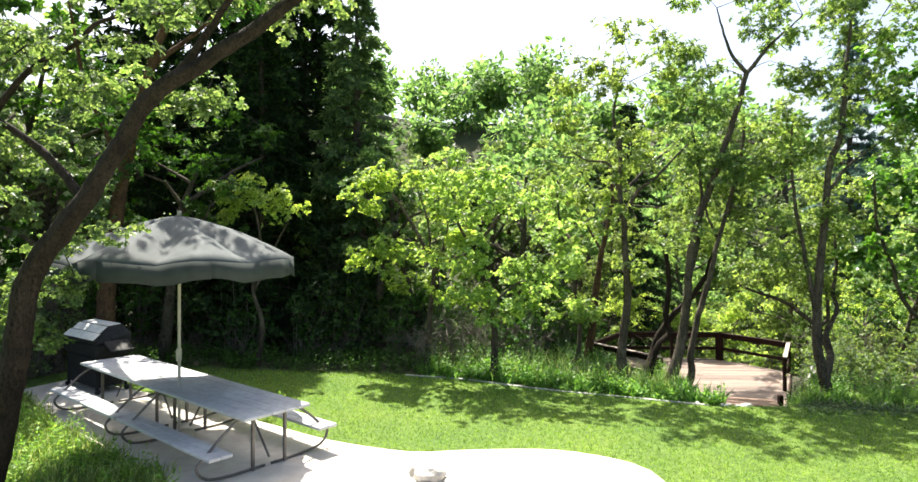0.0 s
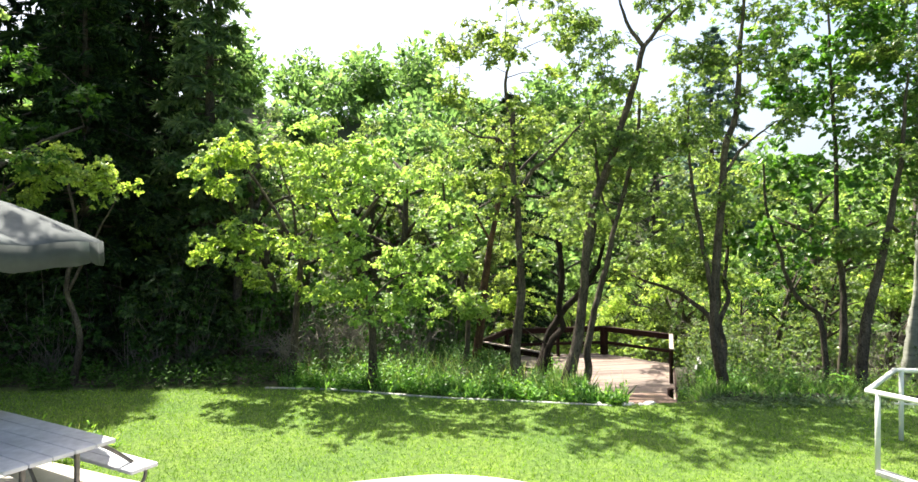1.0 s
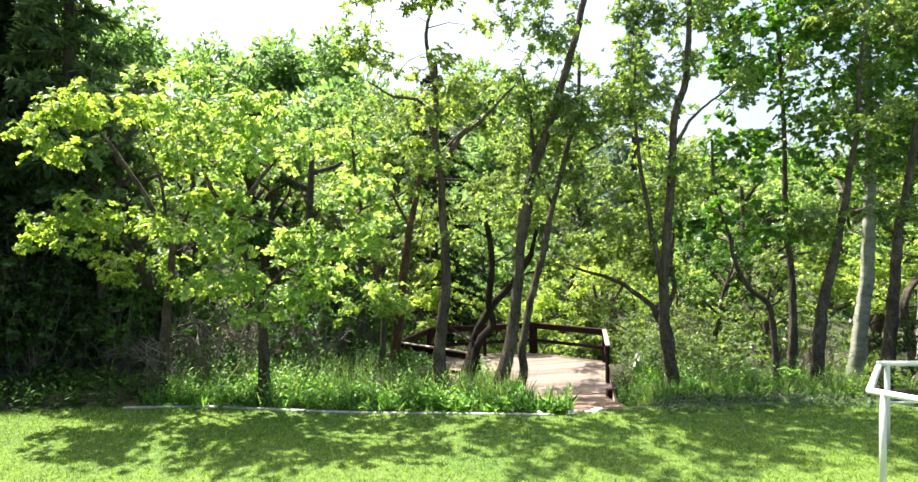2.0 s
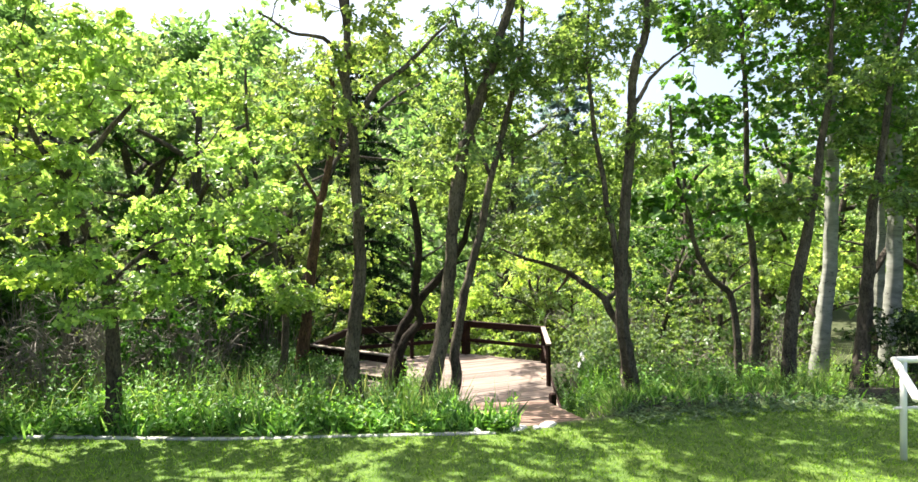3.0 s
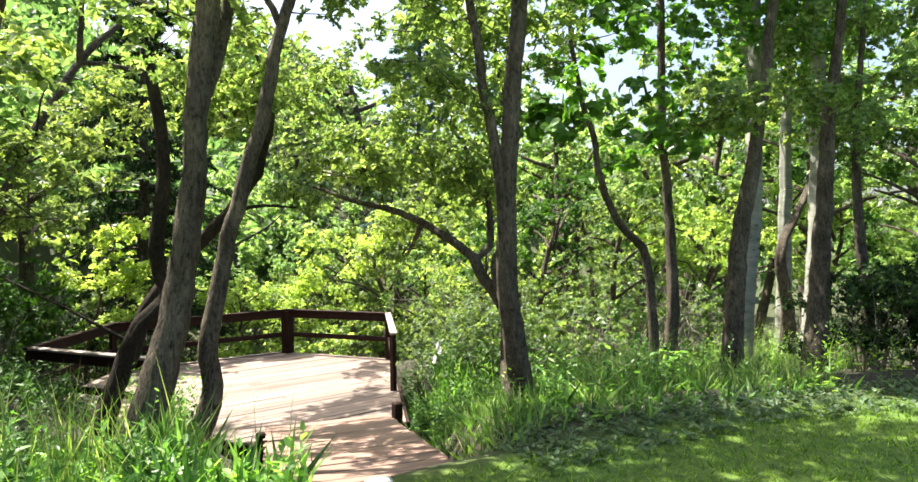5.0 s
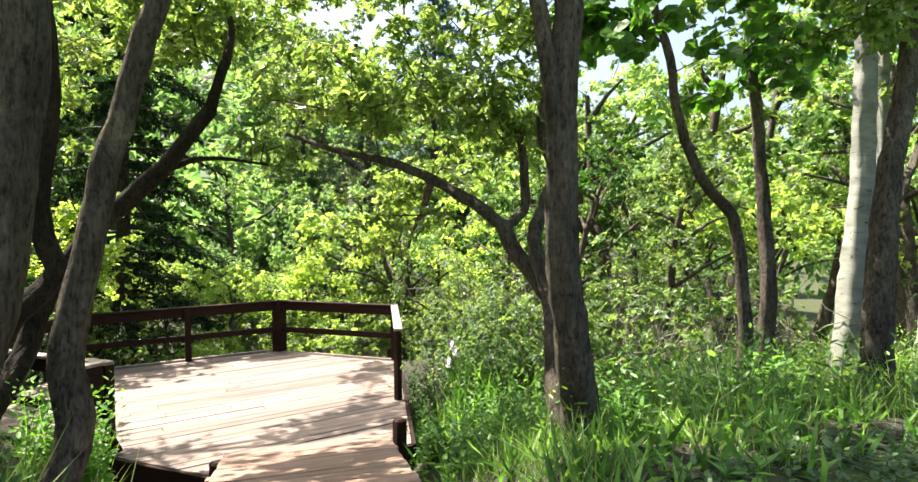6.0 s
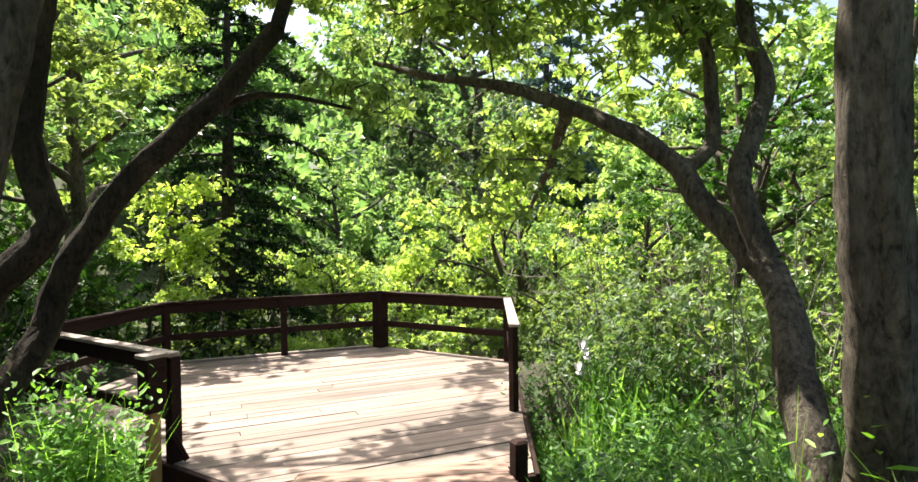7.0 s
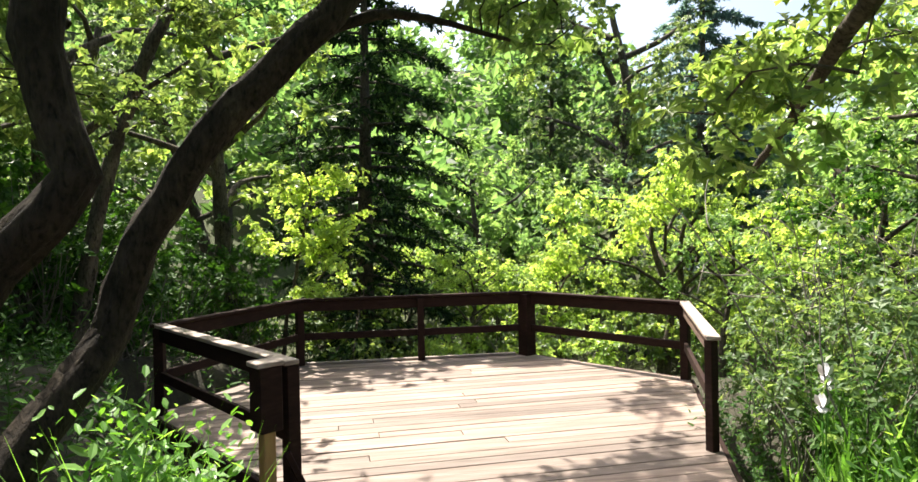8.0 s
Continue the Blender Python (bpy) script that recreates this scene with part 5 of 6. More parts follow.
for k, (pts, r0, blobs, seed) in enumerate([
    ([(9.28, 12.9, 0.5), (9.33, 12.9, 0.92), (9.44, 12.9, 2.32), (9.71, 12.9, 3.31), (9.92, 12.9, 4.32), (10.15, 12.9, 5.43), (10.28, 12.9, 7)], 0.10, [(9.98, 12.8, 5.6, 1.1, 1, 0.9, 24), (9.58, 12.8, 4.1, 0.7, 0.6, 0.5, 16), (10.18, 13, 7.3, 1.2, 1.1, 0.9, 46), (9.6, 13.0, 8.6, 1.3, 1.1, 0.8, 34)], 131),
    ([(10.45, 12.7, 0.5), (10.5, 12.7, 0.99), (10.67, 12.7, 2.24), (10.79, 12.7, 3.5), (11.04, 12.7, 4.68), (11.29, 12.7, 5.88), (11.6, 12.7, 7.0)], 0.11, [(11.2, 12.6, 5.6, 1.1, 1.0, 0.9, 26), (10.9, 12.6, 4.2, 0.7, 0.6, 0.5, 12), (11.6, 12.7, 7.2, 1.2, 1.1, 0.9, 40)], 132),
    ([(9.46, 14.0, 0.4), (9.44, 14.0, 1.15), (9.34, 14.0, 2.19), (9.16, 14.0, 2.44), (8.79, 14.0, 2.72), (8.58, 14.0, 3.23), (8.51, 14.0, 3.6), (8.19, 14.0, 4.4), (8.1, 14.0, 5.4)], 0.06, [(8.3, 14.0, 4.8, 0.8, 0.8, 0.9, 30), (8.7, 13.8, 3.7, 0.6, 0.6, 0.6, 16), (7.95, 14.05, 4.0, 0.5, 0.5, 0.55, 20)], 133),
    ([(9.86, 14.1, 0.2), (9.85, 14.1, 0.97), (9.9, 14.1, 1.9), (9.94, 14.2, 2.94), (9.8, 14.2, 3.9), (9.75, 14.2, 5.8), (9.6, 14.2, 9.0)], 0.07, [(9.8, 14.1, 5.2, 0.8, 0.8, 1.0, 26), (9.5, 14.2, 7.7, 1.3, 1.1, 1.5, 62), (8.6, 14.1, 6.8, 0.8, 0.8, 1.0, 30), (9.9, 14.0, 3.9, 0.5, 0.5, 0.5, 12)], 134),
    ([(13.2, 14.6, 0.2), (13.0, 14.5, 1.2), (12.8, 14.5, 2.2), (13.4, 14.5, 3.0), (14.0, 14.5, 3.9), (14.6, 14.5, 5.0)], 0.11, [(14.2, 14.4, 5.0, 1.2, 1.1, 0.9, 34), (13.0, 14.3, 4.6, 1.0, 1.0, 0.8, 24)], 135),
    ([(12.6, 13.2, 0.3), (12.7, 13.2, 1.4), (12.6, 13.3, 3.4), (12.9, 13.3, 6.2)], 0.09, [(12.8, 13.2, 5.8, 1.2, 1.1, 1.1, 38), (12.5, 13.0, 4.0, 0.8, 0.8, 0.7, 16)], 136),
]):
    leaf = ASPEN_LEAF if k in (2, 3) else OAK_LEAF
    tree("oak_tree", "dark slender oak in the grove behind the lawn", "tree", [(pts, r0, 0.02)], blobs, OAK_BARK, leaf, seed, group="oaks", dense=1.4, clump=9 if k in (0, 1) else 5, per=21 if k in (2, 3) else 35, size=0.11 if k in (2, 3) else 0.09, shape=ROUND if k in (2, 3) else LOBED_SPARE, droop=0.6 if k in (2, 3) else 0.25)

# near oak beside the patio, its bark colour darkened for the deep shade
tree("oak_tree", "dark leaning oak arching over the picnic tables", "tree", [
    ([(-5.05, 6.2, 1.0), (-4.64, 6.20, 2.24), (-4.28, 6.20, 3.68), (-3.64, 6.20, 4.51), (-2.95, 6.20, 5.55), (-2.28, 6.20, 5.99), (-1.76, 6.20, 6.28), (-1.25, 6.20, 6.62), (-0.68, 6.20, 6.95)], 0.15, 0.05),
    ([(-2.95, 6.20, 5.55), (-2.55, 6.20, 5.94), (-2.15, 6.20, 6.42), (-1.82, 6.20, 6.89)], 0.06, 0.025),
    ([(-5.34, 6.60, 5.17), (-5.10, 6.60, 5.72), (-4.64, 6.60, 6.19), (-4.11, 6.60, 6.41), (-3.89, 6.60, 6.63), (-3.37, 6.60, 6.74)], 0.05, 0.02),
    ([(-3.88, 6.50, 4.53), (-4.55, 6.50, 5.21), (-5.31, 6.50, 5.70)], 0.06, 0.03),
], [(-2.6, 6.5, 6.9, 1.3, 0.9, 0.4, 40), (-1.4, 6.6, 7.0, 0.8, 0.8, 0.4, 22), (-4.4, 6.8, 6.3, 1.1, 0.8, 0.5, 34), (-2.75, 6.9, 5.9, 0.5, 0.5, 0.35, 12), (-4.7, 7.0, 3.9, 0.5, 0.4, 0.45, 14), (-5.3, 6.6, 3.0, 0.5, 0.5, 0.5, 12), (-5.4, 7.0, 5.0, 0.8, 0.8, 0.6, 20), (-3.9, 7.0, 4.25, 0.3, 0.3, 0.2, 5)],
    SHADED_BARK, MID_LEAF, 141, group="oaks", shape=LOBED_SPARE, dense=1.2)
tree("oak_tree", "tall shade tree leaning over the patio tables", "tree", [
    ([(-8.4, 12.6, 0.8), (-8.3, 12.5, 3.0), (-7.6, 12.2, 5.5), (-6.6, 11.6, 7.6), (-5.6, 11.0, 9.0)], 0.19, 0.06),
    ([(-7.6, 12.2, 5.5), (-8.0, 11.6, 7.2), (-7.6, 10.6, 8.6)], 0.07, 0.02),
    ([(-6.6, 11.6, 7.6), (-5.6, 12.0, 8.6), (-4.6, 11.6, 9.4)], 0.06, 0.02),
], [(-5.35, 10.95, 9.0, 1.8, 1.6, 0.5, 116), (-6.8, 12.2, 9.2, 1.2, 1.1, 0.7, 24), (-8.6, 11.8, 7.6, 1.2, 1.1, 0.8, 30), (-7.8, 11.6, 6.0, 0.9, 0.8, 0.7, 18)],
    RED_BARK, SHADED_LEAF, 142, group="oaks", shape=LOBED_SPARE, per=28)

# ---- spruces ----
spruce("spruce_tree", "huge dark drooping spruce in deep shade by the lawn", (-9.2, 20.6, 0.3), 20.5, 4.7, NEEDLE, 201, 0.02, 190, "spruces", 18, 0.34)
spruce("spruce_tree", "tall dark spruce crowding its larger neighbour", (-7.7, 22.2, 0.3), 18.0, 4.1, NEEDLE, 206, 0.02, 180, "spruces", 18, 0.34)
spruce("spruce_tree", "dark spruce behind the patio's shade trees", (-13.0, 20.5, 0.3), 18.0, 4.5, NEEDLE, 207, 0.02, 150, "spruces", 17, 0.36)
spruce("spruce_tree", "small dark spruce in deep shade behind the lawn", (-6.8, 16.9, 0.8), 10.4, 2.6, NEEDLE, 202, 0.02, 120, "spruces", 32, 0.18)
spruce("spruce_tree", "dark spruce with drooping tiers beyond the deck", (4.75, 26.3, -1.2), 11.0, 3.3, NEEDLE, 203, 0.05, 96, "spruces", 34, 0.16)
spruce("spruce_tree", "sunlit grey-green drooping conifer beside the dark spruces", (-4.5, 18.6, 0.2), 13.0, 2.2, PINE_NEEDLE, 208, 0.12, 100, "spruces", 18, 0.26)
spruce("pine_tree", "pale grey-green pine on the far bank", (11.6, 36.5, -0.6), 11.5, 2.6, PINE_NEEDLE, 209, 0.08, 80, "spruces", 18, 0.26)
spruce("blue_spruce", "pale blue-green spruce on the far bank", (18.6, 38, -0.8), 17.5, 4.6, BLUE_NEEDLE, 204, 0.1, 100, "spruces", 28, 0.3)

# ---- woods behind: repeated broadleaf trees ----
protos = []
for k, (h, s, leaf, name, label, per, size) in enumerate([
    (7.0, 2.3, PALE_LEAF, "oak_tree", "pale leafy oak in the woods of the ravine", 26, 0.14),
    (6.0, 2.2, SHADED_LEAF, "oak_tree", "oak in the shaded woods, its leaf colour darkened for shade", 28, 0.14),
    (4.2, 2.0, HEDGE_LEAF, "shrub_oak", "sunlit yellow-green shrub oak beyond the deck", 46, 0.1),
    (8.0, 2.4, GREY_LEAF, "willow_tree", "tall grey-green drooping tree behind the shrubs", 34, 0.13),
    (8.5, 2.6, OAK_LEAF, "oak_tree", "tall leafy oak farther up the ravine", 28, 0.15),
    (8.0, 2.6, MID_LEAF, "oak_tree", "tall muted-green oak farther up the ravine", 28, 0.15),
]):
    rng = np.random.default_rng(300 + k)
    limbs, blobs = grow(rng, h, s)
    blobs = [(*b[:6], int(b[6] * 1.05)) for b in blobs]
    protos.append(tree(name, label, "tree", limbs, blobs, OAK_BARK, leaf, 310 + k, per=int(per * 1.0), radius=0.4, size=size, shape=DIAMOND, group="woodland trees", upright=0.15 if k == 3 else 0.7, droop=1.0 if k == 3 else 0.25, flat=1.3 if k == 3 else 0.5, coarse=True))
# kind, x, y, scale
spots = [
    (0, -3.4, 17.2, 0.9), (1, -1.0, 19.0, 0.95), (0, 0.6, 17.6, 0.85), (5, -2.4, 18.0, 0.75), (1, -4.6, 17.4, 0.9), (5, 0.2, 20.2, 0.85), (1, -8.2, 14.4, 1.0), (1, -11.5, 13.0, 1.1), (5, -12.5, 17.5, 1.0), (5, 0.4, 21.5, 0.9), (3, -2.2, 21.5, 0.95), (3, -3.4, 25.0, 1.25), (3, -1.0, 25.5, 0.95), (4, 2.5, 24.2, 0.85),
    (5, 1.0, 20.4, 0.8), (2, 6.9, 25.6, 0.66), (2, 8.8, 26.0, 0.74), (2, 10.9, 25.4, 1.0), (0, 7.4, 29.5, 0.6), (0, 9.4, 28.6, 0.55), (0, 10.8, 29.4, 0.7), (2, 13.0, 28.5, 0.9), (2, 5.9, 28.8, 0.7), (0, 8.6, 32, 0.9), (3, 12.6, 33.5, 0.9), (2, 11.6, 20.8, 0.6), (5, 12.4, 17.9, 0.45), (5, 11.0, 30.5, 0.6), (4, 14.2, 25.6, 0.65), (5, 12.0, 27.4, 0.55), (3, 14.0, 35, 1.6), (2, 14.6, 18.8, 0.7), (0, 16.4, 15.8, 0.95), (1, 17.6, 18.2, 1.0),
    (2, 13.2, 22.8, 0.9), (0, 10.9, 23.2, 0.5), (4, 16.5, 24.5, 1.0), (4, 19.5, 22.0, 1.0), (5, 1.6, 29, 1.0), (4, 15, 33, 0.9), (4, 18.5, 30, 1.1), (5, 21.5, 27, 1.1), (3, -2.4, 31, 1.15), (4, -8, 29, 1.1), (5, -13, 24, 1.1), (4, 24, 32, 1.2), (3, -0.5, 36, 1.1),
    (3, -11.0, 12.8, 1.3), (3, -13.2, 11.0, 1.4), (0, -12.2, 14.8, 1.3), (2, 14.5, 17.0, 0.8), (2, 16.4, 18.4, 0.9), (0, 13.4, 20.0, 1.0), (0, 15.6, 22.6, 1.25), (2, 18.6, 16.8, 0.9), (0, 17.6, 14.0, 0.8),
    (4, 20.5, 9.5, 1.1), (5, 23.5, 12.5, 1.3), (0, 25, 17, 1.6), (4, 27, 22, 1.6), (5, 24, 7, 1.2), (0, 29, 27, 1.7), (4, 31, 14, 1.6), (5, 34, 20, 1.7), (4, 36, 27, 1.8), (0, 16.5, 11.6, 1.0), (1, 15.2, 13.4, 0.9), (4, 18.5, 12.6, 1.0), (5, 20.5, 15.5, 1.1),
    (1, -11.6, 8.6, 1.3), (1, -11.2, 11.0, 1.5), (5, -12.8, 8.2, 1.2), (1, -10.2, 14.2, 1.3), (3, -9.6, 12.6, 0.8), (1, 10.6, 18.2, 0.6), (4, -5.6, 23.5, 1.0), (3, -1.8, 28.0, 0.95), (1, 10.8, 19.4, 0.55), (5, 10.8, 16.4, 0.42), (0, 12.6, 21.8, 0.6), (4, 15.7, 20.4, 1.1), (4, 18.2, 21.0, 1.15), (4, 22, 19, 1.2), (4, 26, 15, 1.2),
]
rng = np.random.default_rng(77)
used = set()
for k, x, y, scale in spots:
    s = rng.uniform(0.92, 1.1) * scale
    z = float(height(x, y)) - 0.1
    m = pose(x, y, z, 0, 0, rng.uniform(0, 360)) @ Matrix.Diagonal((s, s, s * rng.uniform(0.92, 1.12), 1))
    if k not in used:
        used.add(k)
        protos[k].matrix_world = m
    else:
        copy_thing(protos[k], m).matrix_world = m


def far_woods():
    """The wooded hillside, one sheet of many crowns."""
    rng = np.random.default_rng(9)
    pieces = []
    for i in range(270):
        y = rng.uniform(33, 78)
        x = rng.uniform(-0.75, 0.95) * (y + 6)
        if i >= 220:
            x, y = rng.uniform(23, 55), rng.uniform(-2, 34)
        z = float(height(x, y))
        s = rng.uniform(1.6, 3.0)
        h = s * rng.uniform(1.1, 1.9)
        lobes = np.array((x, y, z + 0.9 * h)) + ball(rng, 7, 0.4) * (s * 0.7, s * 0.7, h * 0.55)
        c = np.repeat(lobes, 62, axis=0)
        off = ball(rng, len(c), 0.25) * (s * 0.62, s * 0.62, s * 0.5)
        way = unit(off) + rng.normal(0, 0.5, off.shape)
        up = rng.normal(0, 0.6, off.shape) + (0, 0, 0.8)
        pieces.append(leaves(DIAMOND, c + off, way, up, rng.uniform(0.35, 0.75, len(c)) * (0.7 + y / 130)))
    v, f = joined(pieces)
    tagged(new("woods", mesh_of("woods", v, f, FAR_LEAF)), "green wooded hillside in bright haze", "woods", kind="stuff")


far_woods()


# ---- undergrowth ----
def inside(x, y, poly):
    c = np.zeros(len(x), dtype=bool)
    for (x0, y0), (x1, y1) in zip(poly, poly[1:] + poly[:1]):
        hit = ((y0 > y) != (y1 > y)) & (x < (x1 - x0) * (y - y0) / (y1 - y0 + 1e-12) + x0)
        c ^= hit
    return c


RAMP_POLY = [(4.45, 12.4), (5.78, 12.1), (7.2, 16.4), (5.3, 16.6)]


def blades(name, label, category, rng, x, y, tall, wide, leaf, shape=BENT, lean=0.35, tufts=1, spread=0.03):
    x, y, tall = (np.repeat(a, tufts) for a in (x, y, np.broadcast_to(tall, x.shape)))
    if tufts > 1:
        x, y = x + rng.normal(0, spread, len(x)), y + rng.normal(0, spread, len(y))
        tall = tall * rng.uniform(0.6, 1.1, len(x))
    pos = np.stack([x, y, height(x, y) - 0.015], 1)
    way = np.stack([rng.normal(0, lean, len(x)), rng.normal(0, lean, len(x)), np.ones(len(x))], 1)
    up = np.stack([rng.normal(size=len(x)), rng.normal(size=len(x)), np.zeros(len(x))], 1)
    v, f = leaves(shape, pos, way, up, tall, np.broadcast_to(wide, tall.shape) if np.isscalar(wide) else np.repeat(wide, tufts))
    return tagged(new(name, mesh_of(name, v, f, leaf)), label, category, kind="stuff")


rng = np.random.default_rng(40)
# the mown lawn
n = 230000
x = rng.uniform(-9, 13, n)
y = 2.5 + 11.2 * rng.random(n)
keep = (y < kerb_y(x) + 0.05) & ~inside(x, y, PATIO) & (y > 5.0 - 0.2 * np.abs(x - 3))
x, y = x[keep], y[keep]
blades("grass", "short sunlit mown lawn grass", "grass", rng, x, y, rng.uniform(0.04, 0.085, len(x)), 0.012, GRASS, BLADE, 0.8)


x = rng.uniform(-8.5, -2.6, 2600)
y = rng.uniform(4.8, 10.6, 2600)
keep = ~inside(x, y, PATIO) & (x < -3.1)
blades("grass", "rough unmown grass beside the patio", "grass", rng, x[keep], y[keep], rng.uniform(0.12, 0.34, keep.sum()), 0.012, STRAW, BENT, 0.45, 9, 0.06)


def border(x0, x1, d0, d1, n, avoid=True):
    x = rng.uniform(x0, x1, n)
    y = kerb_y(x) + d0 + (d1 - d0) * rng.random(n)
    if avoid:
        keep = ~inside(x, y, RAMP_POLY) & ~inside(x, y, [(a * 1.0, b * 1.0) for a, b in DECK_POLY])
        x, y = x[keep], y[keep]
    return x, y


x, y = border(-1.5, 4.6, 0.1, 1.5, 900)
blades("weeds", "narrow-leaved weeds along the mow strip", "weeds", rng, x, y, rng.uniform(0.14, 0.34, len(x)) * np.interp(x, [1.5, 3.2], [1, 0.75]), 0.026, WEED, BENT, 0.5, 5, 0.05)
x, y = border(-1.2, 4.6, 0.15, 2.2, 420)
blades("grass", "tall seeding grass among the weeds", "grass", rng, x, y, rng.uniform(0.35, 0.75, len(x)), 0.008, STRAW, BENT, 0.25, 4, 0.05)
x, y = border(5.9, 14, 0.5, 4.2, 2500)
keep = (y < kerb_y(x) + 2.4) | (x > 8.6)
x, y = x[keep], y[keep]
keep = ((x < 9.4) | (y > 13.6)) & (np.sin(x * 4.3 + 1.0) * np.sin(y * 3.9) < 0.35)
x, y = x[keep], y[keep]
patchy = (0.75 + 0.45 * np.sin(x * 2.1 + 0.7) * np.sin(y * 2.7)) * np.interp(y - kerb_y(x), [0.5, 1.8], [0.4, 1.0])
blades("grass", "tall pale meadow grass under the oaks", "grass", rng, x, y, rng.uniform(0.25, 0.8, len(x)) * patchy, 0.006, STRAW, BENT, 0.45, 11, 0.10)
x, y = border(5.9, 14, 0.3, 5.5, 1200)
keep = (x < 9.4) | (y > 13.6)
x, y = x[keep], y[keep]
blades("weeds", "leafy green weeds under the grove", "weeds", rng, x, y, rng.uniform(0.10, 0.3, len(x)), 0.026, WEED, BENT, 0.65, 7, 0.09)


def herbs(label, x, y, tall, leaf, size, count=9, slim=0.55, lean=0.2):
    """Upright stems with leaves spiralling up them."""
    n = len(x)
    foot = np.stack([x, y, height(x, y) - 0.02], 1)
    slant = np.concatenate([rng.normal(0, lean, (n, 2)), np.ones((n, 1))], 1) * np.reshape(tall, (-1, 1))
    k = np.tile(np.linspace(0.18, 1.0, count), n)
    a = np.tile(np.arange(count) * 2.4, n) + np.repeat(rng.uniform(0, 6.28, n), count)
    pos = np.repeat(foot, count, axis=0) + np.repeat(slant, count, axis=0) * k[:, None]
    way = np.stack([np.cos(a), np.sin(a), 0.1 + 0.8 * k ** 2], 1) + rng.normal(0, 0.2, (n * count, 3))
    length = size * (1.25 - 0.7 * k) * rng.uniform(0.7, 1.3, n * count) * np.repeat(rng.uniform(0.7, 1.3, n), count)
    v, f = leaves(ROUND, pos, way, rng.normal(0, 0.25, pos.shape) + (0, 0, 1), length, length * slim)
    stem = leaves(BENT, foot, slant, rng.normal(size=(n, 3)), np.asarray(tall), 0.007)
    v, f = joined([(v, f), stem])
    tagged(new("weeds", mesh_of("weeds", v, f, leaf)), label, "weeds", kind="stuff")


x, y = border(-1.3, 4.5, 0.02, 1.1, 470)
herbs("lush broad-leaved weeds along the mow strip", x, y, rng.uniform(0.15, 0.6, len(x)) * (0.75 + 0.35 * np.sin(x * 3.1)) * np.interp(x, [1.0, 3.0], [1, 0.6]), LUSH, 0.11)
x, y = border(-1.3, 4.5, 0.3, 2.0, 260)
herbs("tall pale weeds behind the mow strip", x, y, rng.uniform(0.35, 0.75, len(x)) * np.interp(x, [1.0, 3.0], [1, 0.6]), WEED, 0.09, 12, 0.4)
x, y = border(6.6, 14, 0.15, 5.0, 420)
herbs("leafy sunlit weeds in the tall grass", x, y, rng.uniform(0.2, 0.6, len(x)), LUSH, 0.075, 11, 0.45)
x, y = border(6.9, 9.2, 1.0, 4.4, 430)
keep = outline_gap(x, y) > 0.2
x, y = x[keep], y[keep]
herbs("dense leafy weeds along the boardwalk", x, y, rng.uniform(0.2, 0.6, len(x)), WEED, 0.095, 12, 0.5)
x, y = border(5.9, 10.3, -0.25, 0.55, 620)
herbs("low pale groundcover at the lawn's edge", x, y, rng.uniform(0.02, 0.10, len(x)), GREY_LEAF, 0.055, 6, 0.8, 0.6)
x, y = rng.uniform(4.02, 4.5, 120), rng.uniform(15.45, 16.15, 120)
herbs("bright broad-leaved weeds by the deck corner", x, y, rng.uniform(0.45, 0.95, len(x)), LUSH, 0.085, 13, 0.55, 0.12)
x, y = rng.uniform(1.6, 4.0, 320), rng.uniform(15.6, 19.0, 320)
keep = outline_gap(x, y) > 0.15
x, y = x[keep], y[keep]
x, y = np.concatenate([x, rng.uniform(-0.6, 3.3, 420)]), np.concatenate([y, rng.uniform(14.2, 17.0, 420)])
herbs("scattered weeds on the shaded bank", x, y, rng.uniform(0.1, 0.35, len(x)), SHADED_LEAF, 0.09, 8, 0.5)
# these weeds get the darkened green, so the bank's shade is painted in
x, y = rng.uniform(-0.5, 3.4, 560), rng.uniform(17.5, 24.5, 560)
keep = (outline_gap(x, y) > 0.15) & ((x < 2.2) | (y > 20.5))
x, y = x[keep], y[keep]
herbs("weeds on the bank below the deck, coloured dark for shade", x, y, rng.uniform(0.3, 0.8, len(x)), SHADED_LEAF, 0.11, 9, 0.5)
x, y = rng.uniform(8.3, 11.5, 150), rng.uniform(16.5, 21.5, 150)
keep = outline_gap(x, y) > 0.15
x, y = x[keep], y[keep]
herbs("tall leafy weeds below the deck's sunny side", x, y, rng.uniform(0.5, 1.1, len(x)), SHADED_LEAF, 0.085, 13, 0.45)
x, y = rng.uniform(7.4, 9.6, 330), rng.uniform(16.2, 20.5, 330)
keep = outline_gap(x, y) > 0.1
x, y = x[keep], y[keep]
herbs("shaded leafy weeds close against the deck", x, y, rng.uniform(0.4, 1.0, len(x)), SHADED_LEAF, 0.1, 13, 0.5)
x, y = border(7.6, 8.7, 4.6, 6.2, 110)
blades("iris", "sword-leaved iris clumps beside the deck", "iris", rng, x, y, rng.uniform(0.3, 0.65, len(x)), 0.03, WEED, BENT, 0.2, 5, 0.06)
x, y = border(3.9, 4.6, 0.12, 1.2, 60)
blades("iris", "dark sword-leaved clumps at the boardwalk's head", "iris", rng, x, y, rng.uniform(0.25, 0.45, len(x)), 0.03, WEED, BENT, 0.3, 6, 0.06)


